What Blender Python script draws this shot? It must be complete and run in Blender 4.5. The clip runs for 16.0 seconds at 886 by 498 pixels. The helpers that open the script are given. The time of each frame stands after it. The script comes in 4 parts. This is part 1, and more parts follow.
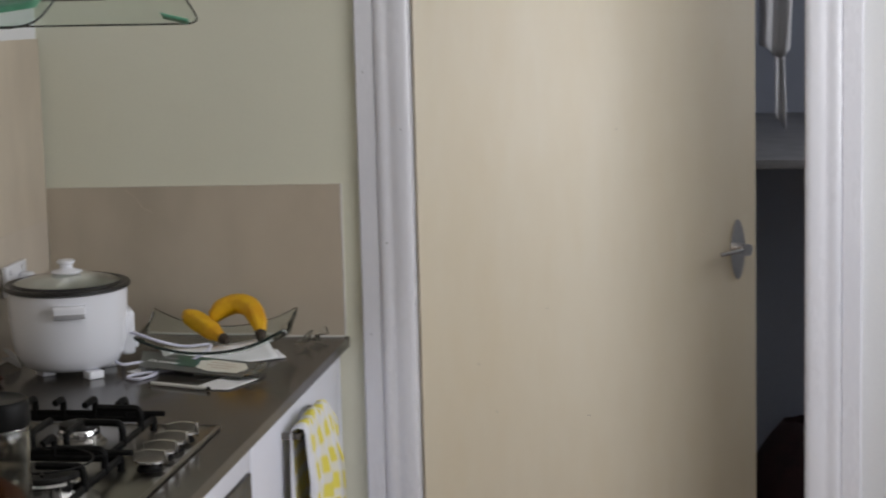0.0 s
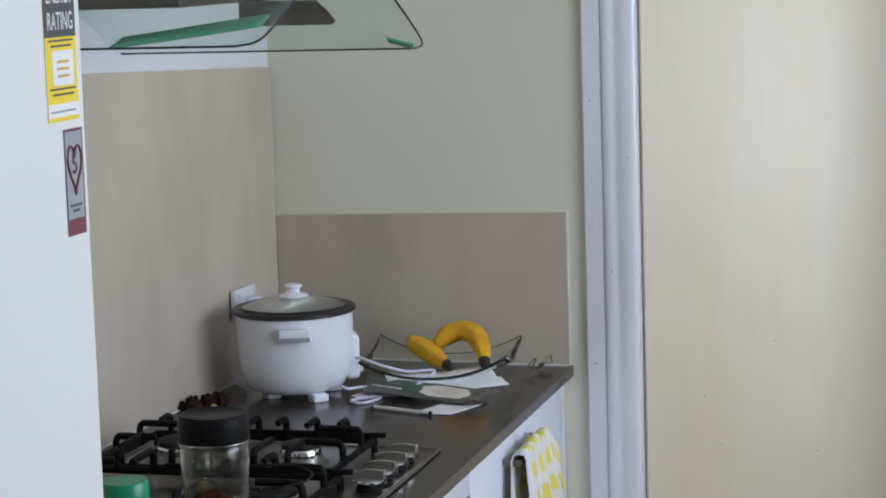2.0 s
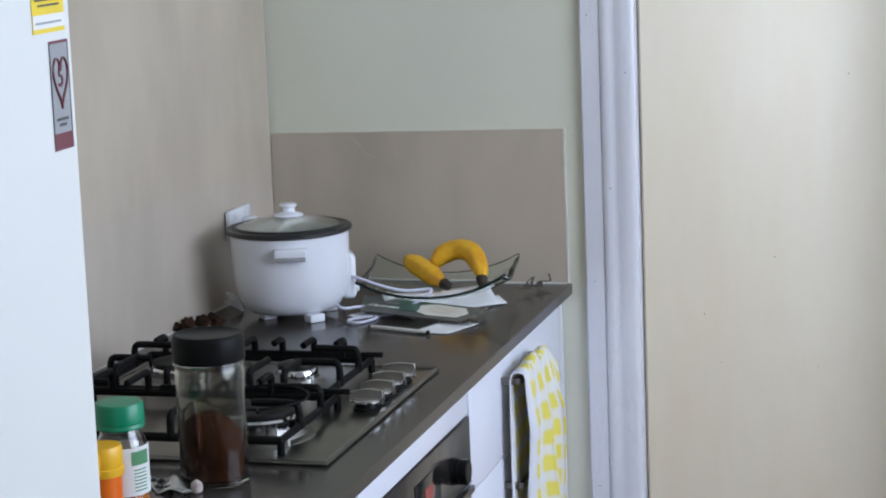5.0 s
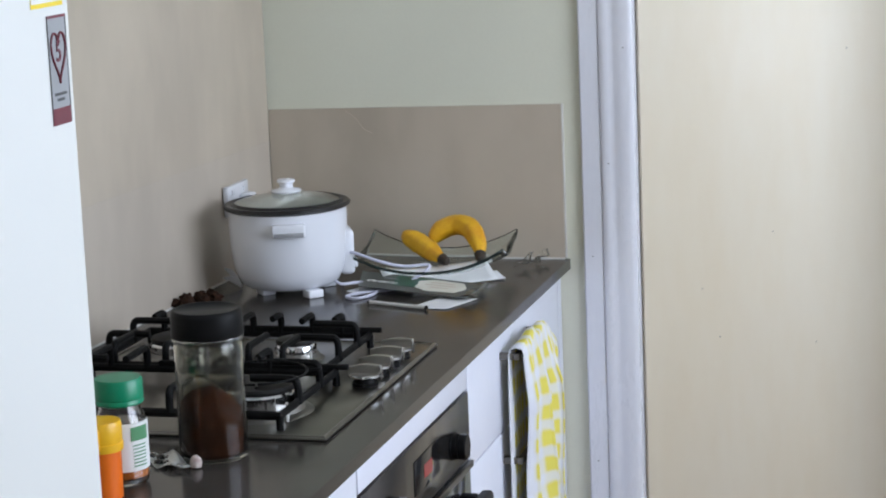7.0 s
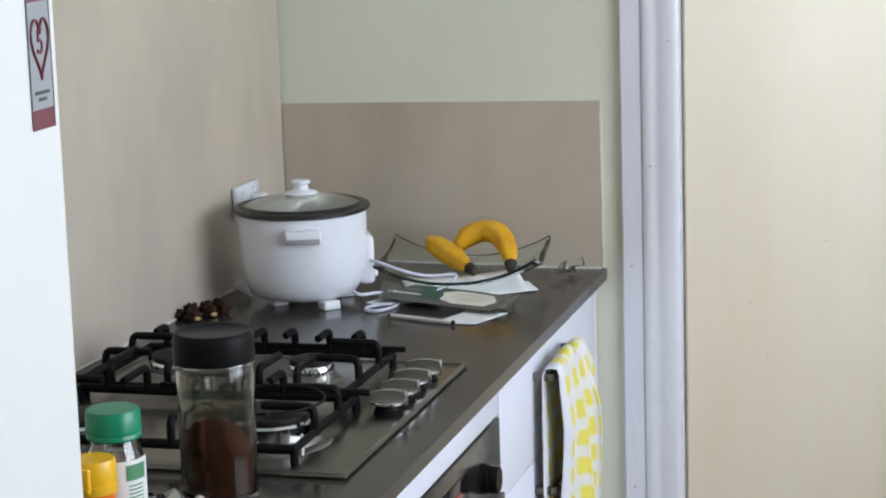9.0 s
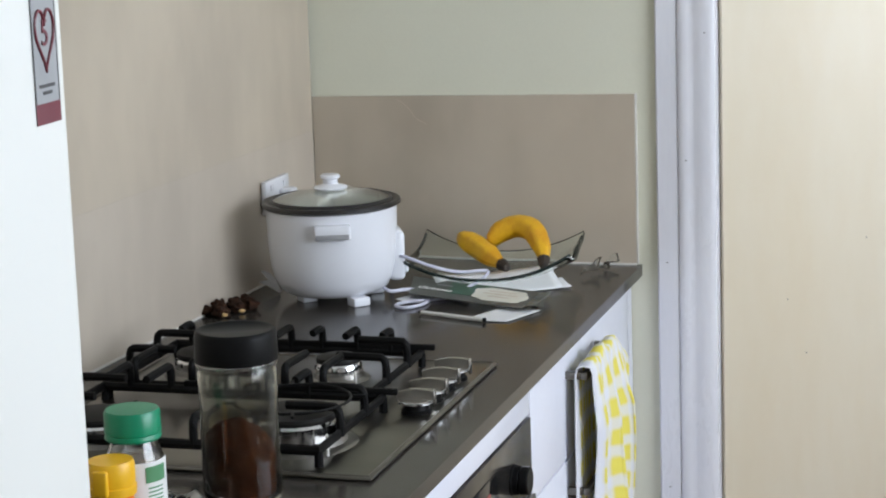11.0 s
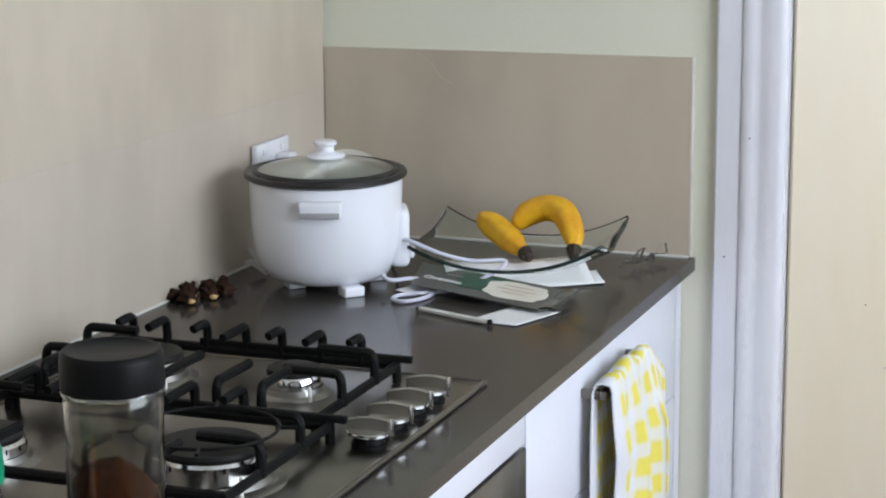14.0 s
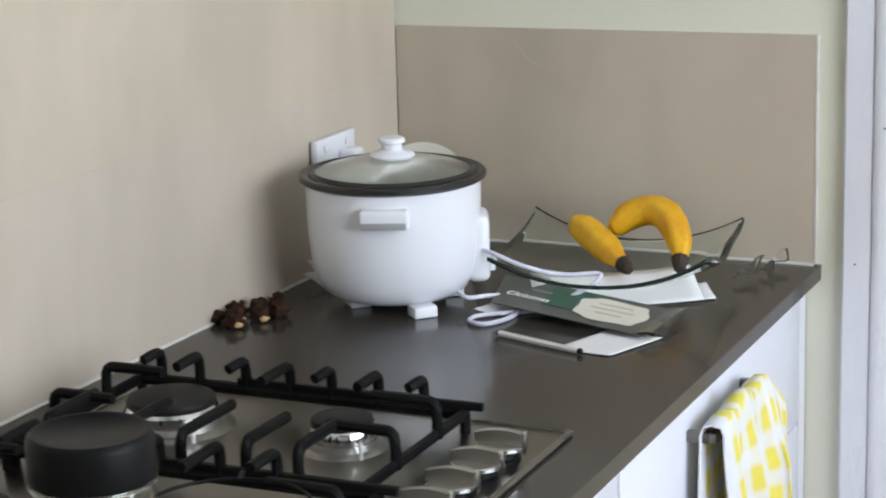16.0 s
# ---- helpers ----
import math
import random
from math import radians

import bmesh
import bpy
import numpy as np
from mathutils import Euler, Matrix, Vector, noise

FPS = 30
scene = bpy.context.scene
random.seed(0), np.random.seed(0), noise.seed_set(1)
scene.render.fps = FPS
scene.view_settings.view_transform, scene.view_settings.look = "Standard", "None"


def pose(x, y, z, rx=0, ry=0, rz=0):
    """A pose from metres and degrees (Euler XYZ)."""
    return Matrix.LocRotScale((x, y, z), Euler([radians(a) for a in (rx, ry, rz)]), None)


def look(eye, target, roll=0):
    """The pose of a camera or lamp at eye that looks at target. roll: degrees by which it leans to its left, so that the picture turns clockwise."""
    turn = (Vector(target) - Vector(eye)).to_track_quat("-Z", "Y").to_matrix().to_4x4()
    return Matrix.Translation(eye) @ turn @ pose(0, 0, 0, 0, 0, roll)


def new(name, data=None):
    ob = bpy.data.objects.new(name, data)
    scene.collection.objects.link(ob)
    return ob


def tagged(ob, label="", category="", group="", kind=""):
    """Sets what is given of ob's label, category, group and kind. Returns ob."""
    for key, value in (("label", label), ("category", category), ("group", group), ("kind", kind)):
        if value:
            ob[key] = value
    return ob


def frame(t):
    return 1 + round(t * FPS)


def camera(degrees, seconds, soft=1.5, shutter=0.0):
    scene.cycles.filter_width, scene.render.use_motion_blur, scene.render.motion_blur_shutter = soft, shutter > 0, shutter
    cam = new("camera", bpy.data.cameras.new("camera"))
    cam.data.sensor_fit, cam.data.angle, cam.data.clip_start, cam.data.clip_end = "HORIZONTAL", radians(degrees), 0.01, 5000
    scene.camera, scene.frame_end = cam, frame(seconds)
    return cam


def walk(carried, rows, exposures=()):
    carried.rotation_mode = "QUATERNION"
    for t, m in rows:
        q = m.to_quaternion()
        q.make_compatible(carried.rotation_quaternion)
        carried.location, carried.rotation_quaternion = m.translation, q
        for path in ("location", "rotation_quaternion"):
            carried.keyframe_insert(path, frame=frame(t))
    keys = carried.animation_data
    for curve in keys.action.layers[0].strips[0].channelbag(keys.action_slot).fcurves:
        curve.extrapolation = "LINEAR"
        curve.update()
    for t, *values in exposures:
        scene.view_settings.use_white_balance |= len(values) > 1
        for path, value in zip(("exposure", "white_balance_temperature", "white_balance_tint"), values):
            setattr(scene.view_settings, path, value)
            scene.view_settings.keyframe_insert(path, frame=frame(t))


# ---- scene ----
cam = camera(23, 16.0, soft=2.0, shutter=0.5)
PATH = [
    (0, (1.454, -4.120, 1.741), (1.141, -2.170, 1.425), -1.48),
    (0.5, (1.454, -4.116, 1.737), (1.069, -2.177, 1.436), -1.79),
    (1, (1.470, -4.111, 1.705), (1.012, -2.183, 1.431), -2.16),
    (1.5, (1.481, -4.114, 1.699), (0.974, -2.197, 1.432), -2.03),
    (2, (1.482, -4.111, 1.703), (0.953, -2.201, 1.436), -1.73),
    (2.5, (1.485, -4.101, 1.699), (0.956, -2.193, 1.422), -1.70),
    (3, (1.484, -4.090, 1.694), (0.964, -2.183, 1.388), -1.60),
    (3.5, (1.477, -4.073, 1.688), (0.953, -2.171, 1.362), -2.19),
    (4, (1.472, -4.067, 1.687), (0.947, -2.166, 1.358), -2.16),
    (6.5, (1.471, -4.077, 1.688), (0.944, -2.181, 1.334), -2.33),
    (7, (1.471, -4.072, 1.685), (0.947, -2.175, 1.327), -2.35),
    (7.5, (1.459, -4.045, 1.685), (0.939, -2.149, 1.318), -2.33),
    (7.82, (1.342, -3.755, 1.641), (0.836, -1.856, 1.267), -1.91),
    (8, (1.342, -3.755, 1.641), (0.836, -1.856, 1.267), -1.91),
    (8.5, (1.345, -3.771, 1.659), (0.830, -1.876, 1.282), -1.97),
    (9, (1.351, -3.771, 1.662), (0.822, -1.878, 1.294), -1.78),
    (11.5, (1.348, -3.646, 1.648), (0.781, -1.765, 1.274), -1.94),
    (12, (1.289, -3.553, 1.636), (0.775, -1.658, 1.258), -2.05),
    (12.5, (1.292, -3.456, 1.634), (0.769, -1.566, 1.240), -1.19),
    (13, (1.328, -3.320, 1.630), (0.770, -1.443, 1.224), -0.85),
    (13.5, (1.375, -3.205, 1.627), (0.751, -1.352, 1.207), 0.01),
    (14, (1.385, -3.129, 1.621), (0.691, -1.304, 1.191), -0.42),
    (14.5, (1.351, -3.035, 1.615), (0.634, -1.222, 1.168), -0.11),
    (15, (1.289, -2.927, 1.616), (0.544, -1.127, 1.160), -0.54),
    (15.5, (1.252, -2.837, 1.617), (0.480, -1.051, 1.153), -2.11),
    (16, (1.285, -2.722, 1.609), (0.487, -0.950, 1.135), -1.61),
]
EXPOSURES = [(0.0, -0.84, 6750, 15.5), (1.0, -0.74, 6380, 15.5), (1.5, -0.64, 6180, 15), (2.0, -0.58, 5920, 14.5), (3.5, -0.43, 5720, 14.5), (4.2, -0.39, 5680, 14.5),
             (7.0, -0.24, 5880, 13.5), (9.0, -0.16, 6080, 12.5), (11.5, -0.14, 6180, 12), (12.5, -0.11, 6080, 12.5), (14.5, 0.03, 6130, 12.5), (16.0, 0.12, 6230, 12)]
walk(cam, [(t, look(eye, goal, roll)) for t, eye, goal, roll in PATH], EXPOSURES)

# ---- light: sky, a low sun outside, east window daylight, added south and laundry fills ----
world = bpy.data.worlds.new("world")
scene.world = world
world.use_nodes = True
wn, wl = world.node_tree.nodes, world.node_tree.links
sky = wn.new("ShaderNodeTexSky")
sky.sky_type = 'NISHITA'
sky.sun_disc = False
sky.sun_elevation, sky.sun_rotation = radians(50), radians(200)
wl.new(sky.outputs[0], wn["Background"].inputs[0])
wn["Background"].inputs[1].default_value = 0.12
sun = new("sun", bpy.data.lights.new("sun", 'SUN'))
sun.data.energy, sun.data.angle, sun.data.color = 2.5, radians(0.5), (1, .95, .87)
sun.matrix_world = look((0, 0, 10), (-1.2, 3.3, 5.0))


def rect_lamp(name, at, goal, w, h, watts, color):
    ob = new(name, bpy.data.lights.new(name, 'AREA'))
    ob.data.shape, ob.data.size, ob.data.size_y = 'RECTANGLE', w, h
    ob.data.energy, ob.data.color = watts, color
    ob.matrix_world = look(at, goal)
    return ob


rect_lamp("daylight_east", (2.62, -1.48, 1.6), (0, -1.48, 1.5), 1.85, 1.0, 59.5, (.90, .96, 1))
# unseen fill from the south end, added to lift the door and trim
rect_lamp("fill_south", (1.6, -6.86, 1.45), (1.6, 0, 1.3), 1.7, 1.5, 14, (1, .95, .88))
# fill added to brighten the hanging cloth; no laundry source shows
rect_lamp("fill_laundry", (2.49, .62, 1.75), (1.4, .95, 1.4), .6, .7, 9.0, (.9, .95, 1))

# ---- materials ----


def mat(name, c1, c2=None, rough=.5, metal=0.0, scale=6.0, fine=90.0, bump=.0, rough_var=.025, mix=.5, coat=0.0, stretch=None, spec=.5):
    """A surface of two tones at two scales with fine relief."""
    m = bpy.data.materials.new(name)
    m.use_nodes = True
    n, l = m.node_tree.nodes, m.node_tree.links
    p = n["Principled BSDF"]
    c2 = c2 or tuple(x * .9 for x in c1)
    tc = n.new("ShaderNodeTexCoord")
    src = tc.outputs["Object"]
    if stretch:
        mp = n.new("ShaderNodeMapping")
        mp.inputs["Scale"].default_value = stretch
        l.new(src, mp.inputs[0])
        src = mp.outputs[0]
    a = n.new("ShaderNodeTexNoise")
    a.inputs["Scale"].default_value, a.inputs["Detail"].default_value = scale, 5
    b = n.new("ShaderNodeTexNoise")
    b.inputs["Scale"].default_value, b.inputs["Detail"].default_value = fine, 3
    l.new(src, a.inputs[0]), l.new(src, b.inputs[0])
    add = n.new("ShaderNodeMath")
    add.operation = 'MULTIPLY_ADD'
    add.inputs[1].default_value = .3
    l.new(b.outputs["Fac"], add.inputs[0]), l.new(a.outputs["Fac"], add.inputs[2])
    ramp = n.new("ShaderNodeMapRange")
    ramp.interpolation_type = 'SMOOTHSTEP'
    ramp.inputs["From Min"].default_value, ramp.inputs["From Max"].default_value = .65 - mix * .5, .65 + mix * .5
    l.new(add.outputs[0], ramp.inputs["Value"])
    mx = n.new("ShaderNodeMix")
    mx.data_type = 'RGBA'
    mx.inputs[6].default_value, mx.inputs[7].default_value = (*c1, 1), (*c2, 1)
    l.new(ramp.outputs[0], mx.inputs[0]), l.new(mx.outputs[2], p.inputs["Base Color"])
    rr = n.new("ShaderNodeMapRange")
    rr.inputs["To Min"].default_value, rr.inputs["To Max"].default_value = max(.02, rough - rough_var), min(1, rough + rough_var)
    l.new(ramp.outputs[0], rr.inputs["Value"]), l.new(rr.outputs[0], p.inputs["Roughness"])
    p.inputs["Metallic"].default_value = metal
    p.inputs["Specular IOR Level"].default_value = spec
    p.inputs["Coat Weight"].default_value = coat
    p.inputs["Coat Roughness"].default_value = .08
    if bump:
        bp = n.new("ShaderNodeBump")
        bp.inputs["Strength"].default_value, bp.inputs["Distance"].default_value = bump, .002
        l.new(add.outputs[0], bp.inputs["Height"]), l.new(bp.outputs[0], p.inputs["Normal"])
    return m


def glass(name, color, rough=.02, ior=1.45):
    m = bpy.data.materials.new(name)
    m.use_nodes = True
    n, l = m.node_tree.nodes, m.node_tree.links
    p = n["Principled BSDF"]
    p.inputs["Base Color"].default_value = (*color, 1)
    p.inputs["Roughness"].default_value = rough
    p.inputs["Transmission Weight"].default_value = 1
    p.inputs["IOR"].default_value = ior
    t = n.new("ShaderNodeTexNoise")
    t.inputs["Scale"].default_value = 14
    rr = n.new("ShaderNodeMapRange")
    rr.inputs["To Min"].default_value, rr.inputs["To Max"].default_value = rough * .5, rough * 1.8
    l.new(t.outputs["Fac"], rr.inputs["Value"]), l.new(rr.outputs[0], p.inputs["Roughness"])
    return m


M_PAINT = mat("cream_green_wall_paint", (.70, .695, .57), (.66, .655, .535), .55, scale=1.6, fine=160, bump=.12)
M_WHITEWALL = mat("white_wall_paint", (.74, .75, .76), (.68, .69, .71), .6, scale=1.3, fine=150, bump=.12)
M_CEIL = mat("white_ceiling_paint", (.8, .8, .78), (.76, .76, .74), .8, scale=1.2, fine=120, bump=.1)
M_TRIM = mat("white_gloss_trim_paint", (.775, .78, .83), (.70, .705, .76), .28, scale=7, fine=120, bump=.10, coat=.2, stretch=(1, 1, .25))
M_DOOR = mat("cream_gloss_door_paint", (.74, .685, .56), (.68, .585, .415), .46, scale=1.7, fine=16, bump=.22, mix=1.1, rough_var=.08, coat=.05, stretch=(2.2, 2.2, .6))
M_FLOOR = mat("timber_floor", (.30, .19, .10), (.22, .13, .07), .4, scale=3, fine=60, bump=.15, stretch=(8, .6, 1))
M_STONE = mat("dark_grey_engineered_stone", (.050, .0440, .0385), (.039, .0345, .030), .17, spec=.19, scale=8, fine=420, rough_var=.05, mix=.6, coat=.1)
M_CAB = mat("white_laminate", (.75, .765, .84), (.71, .725, .80), .33, scale=2, fine=80, bump=.04)
M_STEEL = mat("brushed_stainless_steel", (.212, .197, .172), (.152, .142, .124), .30, 1, scale=3, fine=300, bump=.02, mix=2.0, stretch=(1, 5, 1))
M_CHROME = mat("polished_chrome", (.74, .735, .73), (.60, .595, .59), .16, 1, scale=12, fine=150)
M_KNOB = mat("satin_silver_knob", (.47, .45, .41), (.38, .365, .33), .38, 1, mix=2.0, scale=20, fine=200)
M_IRON = mat("black_enamelled_iron", (.005, .005, .0052), (.008, .0078, .0076), .5, spec=.09, scale=25, fine=260, bump=.3)
M_CAP = mat("black_burner_cap", (.009, .0085, .008), (.018, .0165, .015), .5, spec=.15, scale=20, fine=260, bump=.15)
M_BLACK = mat("black_plastic", (.005, .005, .0055), (.008, .008, .0078), .42, spec=.10, scale=12, fine=200, bump=.1)
M_BLACKGLASS = mat("black_oven_glass", (.012, .012, .013), (.02, .019, .019), .08, scale=4, fine=60, rough_var=.03)
M_WHITEPL = mat("white_plastic_enamel", (.79, .80, .84), (.775, .785, .83), .27, scale=3, fine=30, rough_var=.01, mix=2.0, coat=.1)
M_OFFWHITE = mat("aged_white_plastic", (.74, .73, .70), (.68, .67, .63), .35, scale=12, fine=160)
M_RIM = mat("dark_brown_nonstick_rim", (.018, .0155, .015), (.012, .011, .0105), .36, scale=14, fine=180)
M_GREYPL = mat("grey_plastic", (.35, .35, .36), (.29, .29, .30), .4, scale=14, fine=180)
M_FRIDGE = mat("white_fridge_enamel", (.745, .755, .725), (.73, .74, .71), .32, scale=2, fine=20, rough_var=.01, mix=2.0, coat=.1)
M_BANANA = mat("ripe_banana_skin", (.84, .50, .006), (.60, .25, .004), .5, scale=30, fine=190, bump=.15, mix=.8)
M_BANTIP = mat("banana_tip_brown", (.014, .010, .007), (.035, .02, .010), .7, scale=60, fine=200, bump=.3)
M_NUT = mat("dry_brown_nut", (.048, .021, .011), (.014, .008, .006), .75, spec=.12, scale=140, fine=500, bump=.8, mix=.5)
M_NUTIN = mat("pale_nut_flesh", (.66, .46, .22), (.52, .33, .13), .7, scale=60, fine=250, bump=.4)
M_PAPER = mat("white_paper", (.80, .80, .80), (.74, .74, .75), .75, scale=9, fine=150, bump=.06)
M_CARD = mat("cream_card", (.76, .74, .66), (.70, .67, .58), .6, scale=18, fine=150)
M_GARLIC = mat("pinkish_garlic_skin", (.62, .55, .50), (.34, .24, .22), .6, scale=120, fine=400, bump=.2, mix=.5)
M_GREENCARD = mat("dark_green_printed_card", (.030, .105, .072), (.022, .085, .058), .35, scale=7, fine=120)
M_GREYCARD = mat("charcoal_printed_card", (.10, .105, .10), (.08, .085, .08), .35, scale=7, fine=120)
M_INK = mat("grey_ink", (.33, .33, .36), (.28, .28, .31), .7)
M_GREENLID = mat("green_plastic_lid", (.004, .24, .115), (.003, .20, .095), .33, scale=14, fine=160)
M_ORANGE = mat("orange_plastic", (.85, .17, .005), (.78, .14, .004), .35, scale=14, fine=160)
M_YELLOWLID = mat("yellow_plastic_lid", (.86, .48, .012), (.80, .43, .012), .35, scale=14, fine=160)
M_COFFEE = mat("ground_coffee", (.040, .0115, .0036), (.017, .0055, .0026), .95, spec=.05, scale=60, fine=500, bump=1.0, mix=.8)
M_SYRUP = mat("amber_syrup", (.30, .085, .008), (.22, .055, .006), .15, scale=10, fine=60)
M_DARKSPREAD = mat("dark_spread", (.045, .015, .010), (.03, .01, .008), .2, scale=10, fine=60)
M_FOIL = mat("silver_foil", (.62, .63, .62), (.5, .52, .5), .28, .8, scale=40, fine=200, bump=.5)
M_CLOTH = mat("white_cloth", (.72, .72, .74), (.66, .66, .69), .9, scale=9, fine=300, bump=.3)
M_LAUNDRYWALL = mat("blue_grey_wall_paint", (.34, .37, .44), (.30, .33, .40), .7, scale=1.4, fine=120, bump=.1)
M_DARKRED = mat("dark_red_fabric", (.030, .007, .007), (.010, .004, .006), .9, scale=14, fine=250, bump=.5)
M_SILICONE = mat("white_sealant", (.66, .64, .60), (.56, .54, .50), .45, scale=25, fine=160, bump=.2)
M_DIRT = mat("dark_nail_head", (.10, .09, .08), (.05, .045, .04), .6)
M_YELLOW = mat("yellow_label_ink", (.86, .66, .01), (.80, .60, .01), .4)
M_LABELBLACK = mat("black_label_ink", (.03, .03, .032), (.04, .04, .04), .4)
M_LABELWHITE = mat("white_label", (.80, .80, .78), (.76, .76, .74), .4)
M_LABELGREY = mat("grey_label", (.32, .33, .34), (.28, .29, .30), .35)
M_MAROON = mat("maroon_label_ink", (.14, .014, .028), (.12, .012, .024), .4)
M_FAINTINK = mat("faint_brown_ink", (.60, .50, .40), (.54, .44, .34), .5)
M_GREENINK = mat("green_label_ink", (.10, .28, .13), (.08, .24, .11), .4)
M_GOLDINK = mat("gold_label_ink", (.62, .38, .06), (.55, .32, .05), .4)
M_RED = mat("red_display", (.30, .03, .03), (.24, .02, .02), .3)
M_GLASS = glass("clear_glass", (.97, .985, .975))
M_JARGLASS = glass("smeared_jar_glass", (.74, .74, .66), .045)
M_CABLE = mat("bluish_white_cable_sheath", (.62, .62, .72), (.54, .54, .64), .4, scale=30, fine=200)
M_PLATEGLASS = glass("green_tinted_glass", (.89, .95, .92), .02, 1.16)


def thin_glass(name, tint):
    """A thin pane: tinted see-through with a gloss that grows at shallow angles."""
    m = bpy.data.materials.new(name)
    m.use_nodes = True
    n, l = m.node_tree.nodes, m.node_tree.links
    n.remove(n["Principled BSDF"])
    clear, gloss, mix, fr = n.new("ShaderNodeBsdfTransparent"), n.new("ShaderNodeBsdfGlossy"), n.new("ShaderNodeMixShader"), n.new("ShaderNodeLayerWeight")
    clear.inputs["Color"].default_value = (*tint, 1)
    gloss.inputs["Roughness"].default_value = .03
    sharp = n.new("ShaderNodeMath")
    sharp.operation = 'POWER'
    sharp.inputs[1].default_value = 5
    part_of = n.new("ShaderNodeMath")
    part_of.operation = 'MULTIPLY_ADD'
    part_of.inputs[1].default_value, part_of.inputs[2].default_value = .18, .02
    l.new(fr.outputs["Facing"], sharp.inputs[0]), l.new(sharp.outputs[0], part_of.inputs[0])
    l.new(part_of.outputs[0], mix.inputs[0]), l.new(clear.outputs[0], mix.inputs[1]), l.new(gloss.outputs[0], mix.inputs[2])
    l.new(mix.outputs[0], n["Material Output"].inputs[0])
    return m


M_HOODGLASS = thin_glass("hood_glass", (.94, .97, .955))
M_DISH = mat("pale_burner_dish", (.34, .325, .30), (.26, .25, .23), .36, 1, scale=14, fine=120)
M_EDGE = mat("dark_glass_edge", (.004, .012, .010), (.008, .02, .016), .15, scale=30, fine=100)
# flat green that stands for reflections within the hood glass
M_GREENREFLECT = mat("green_glass_reflection", (.10, .36, .22), (.16, .44, .30), .3, scale=14, fine=100)
M_CLEAR = glass("clear_plastic_film", (.93, .95, .95), .10, 1.15)
M_PANE = glass("window_glass", (.98, .99, .99), .01, 1.1)

# tiles: beige porcelain with a cloudy cement look, each one slightly different


def tile_material(name, c1, c2):
    m = mat(name, c1, c2, .36, scale=3.2, fine=11, mix=.42, rough_var=.05, stretch=(1, 1, .5))
    n, l = m.node_tree.nodes, m.node_tree.links
    p = n["Principled BSDF"]
    old = p.inputs["Base Color"].links[0].from_socket
    info = n.new("ShaderNodeObjectInfo")
    r = n.new("ShaderNodeMapRange")
    r.inputs["To Min"].default_value, r.inputs["To Max"].default_value = .982, 1.018
    l.new(info.outputs["Random"], r.inputs["Value"])
    hsv = n.new("ShaderNodeHueSaturation")
    l.new(old, hsv.inputs["Color"]), l.new(r.outputs[0], hsv.inputs["Value"])
    l.new(hsv.outputs[0], p.inputs["Base Color"])
    return m


M_TILE = tile_material("beige_porcelain_tile", (.575, .498, .395), (.455, .392, .312))
# lower row: the beige tile cooled in colour for window light on it
M_TILELOW = tile_material("beige_tile_window_tint", (.575, .503, .414), (.459, .399, .327))
# back splash: same beige tile, darkened for the grazing light there
M_TILEBACK = tile_material("beige_tile_dimmed_back", (.520, .448, .352), (.400, .342, .268))
M_GROUT = mat("beige_grout", (.50, .44, .38), (.46, .40, .34), .8, scale=20, fine=300, bump=.3)


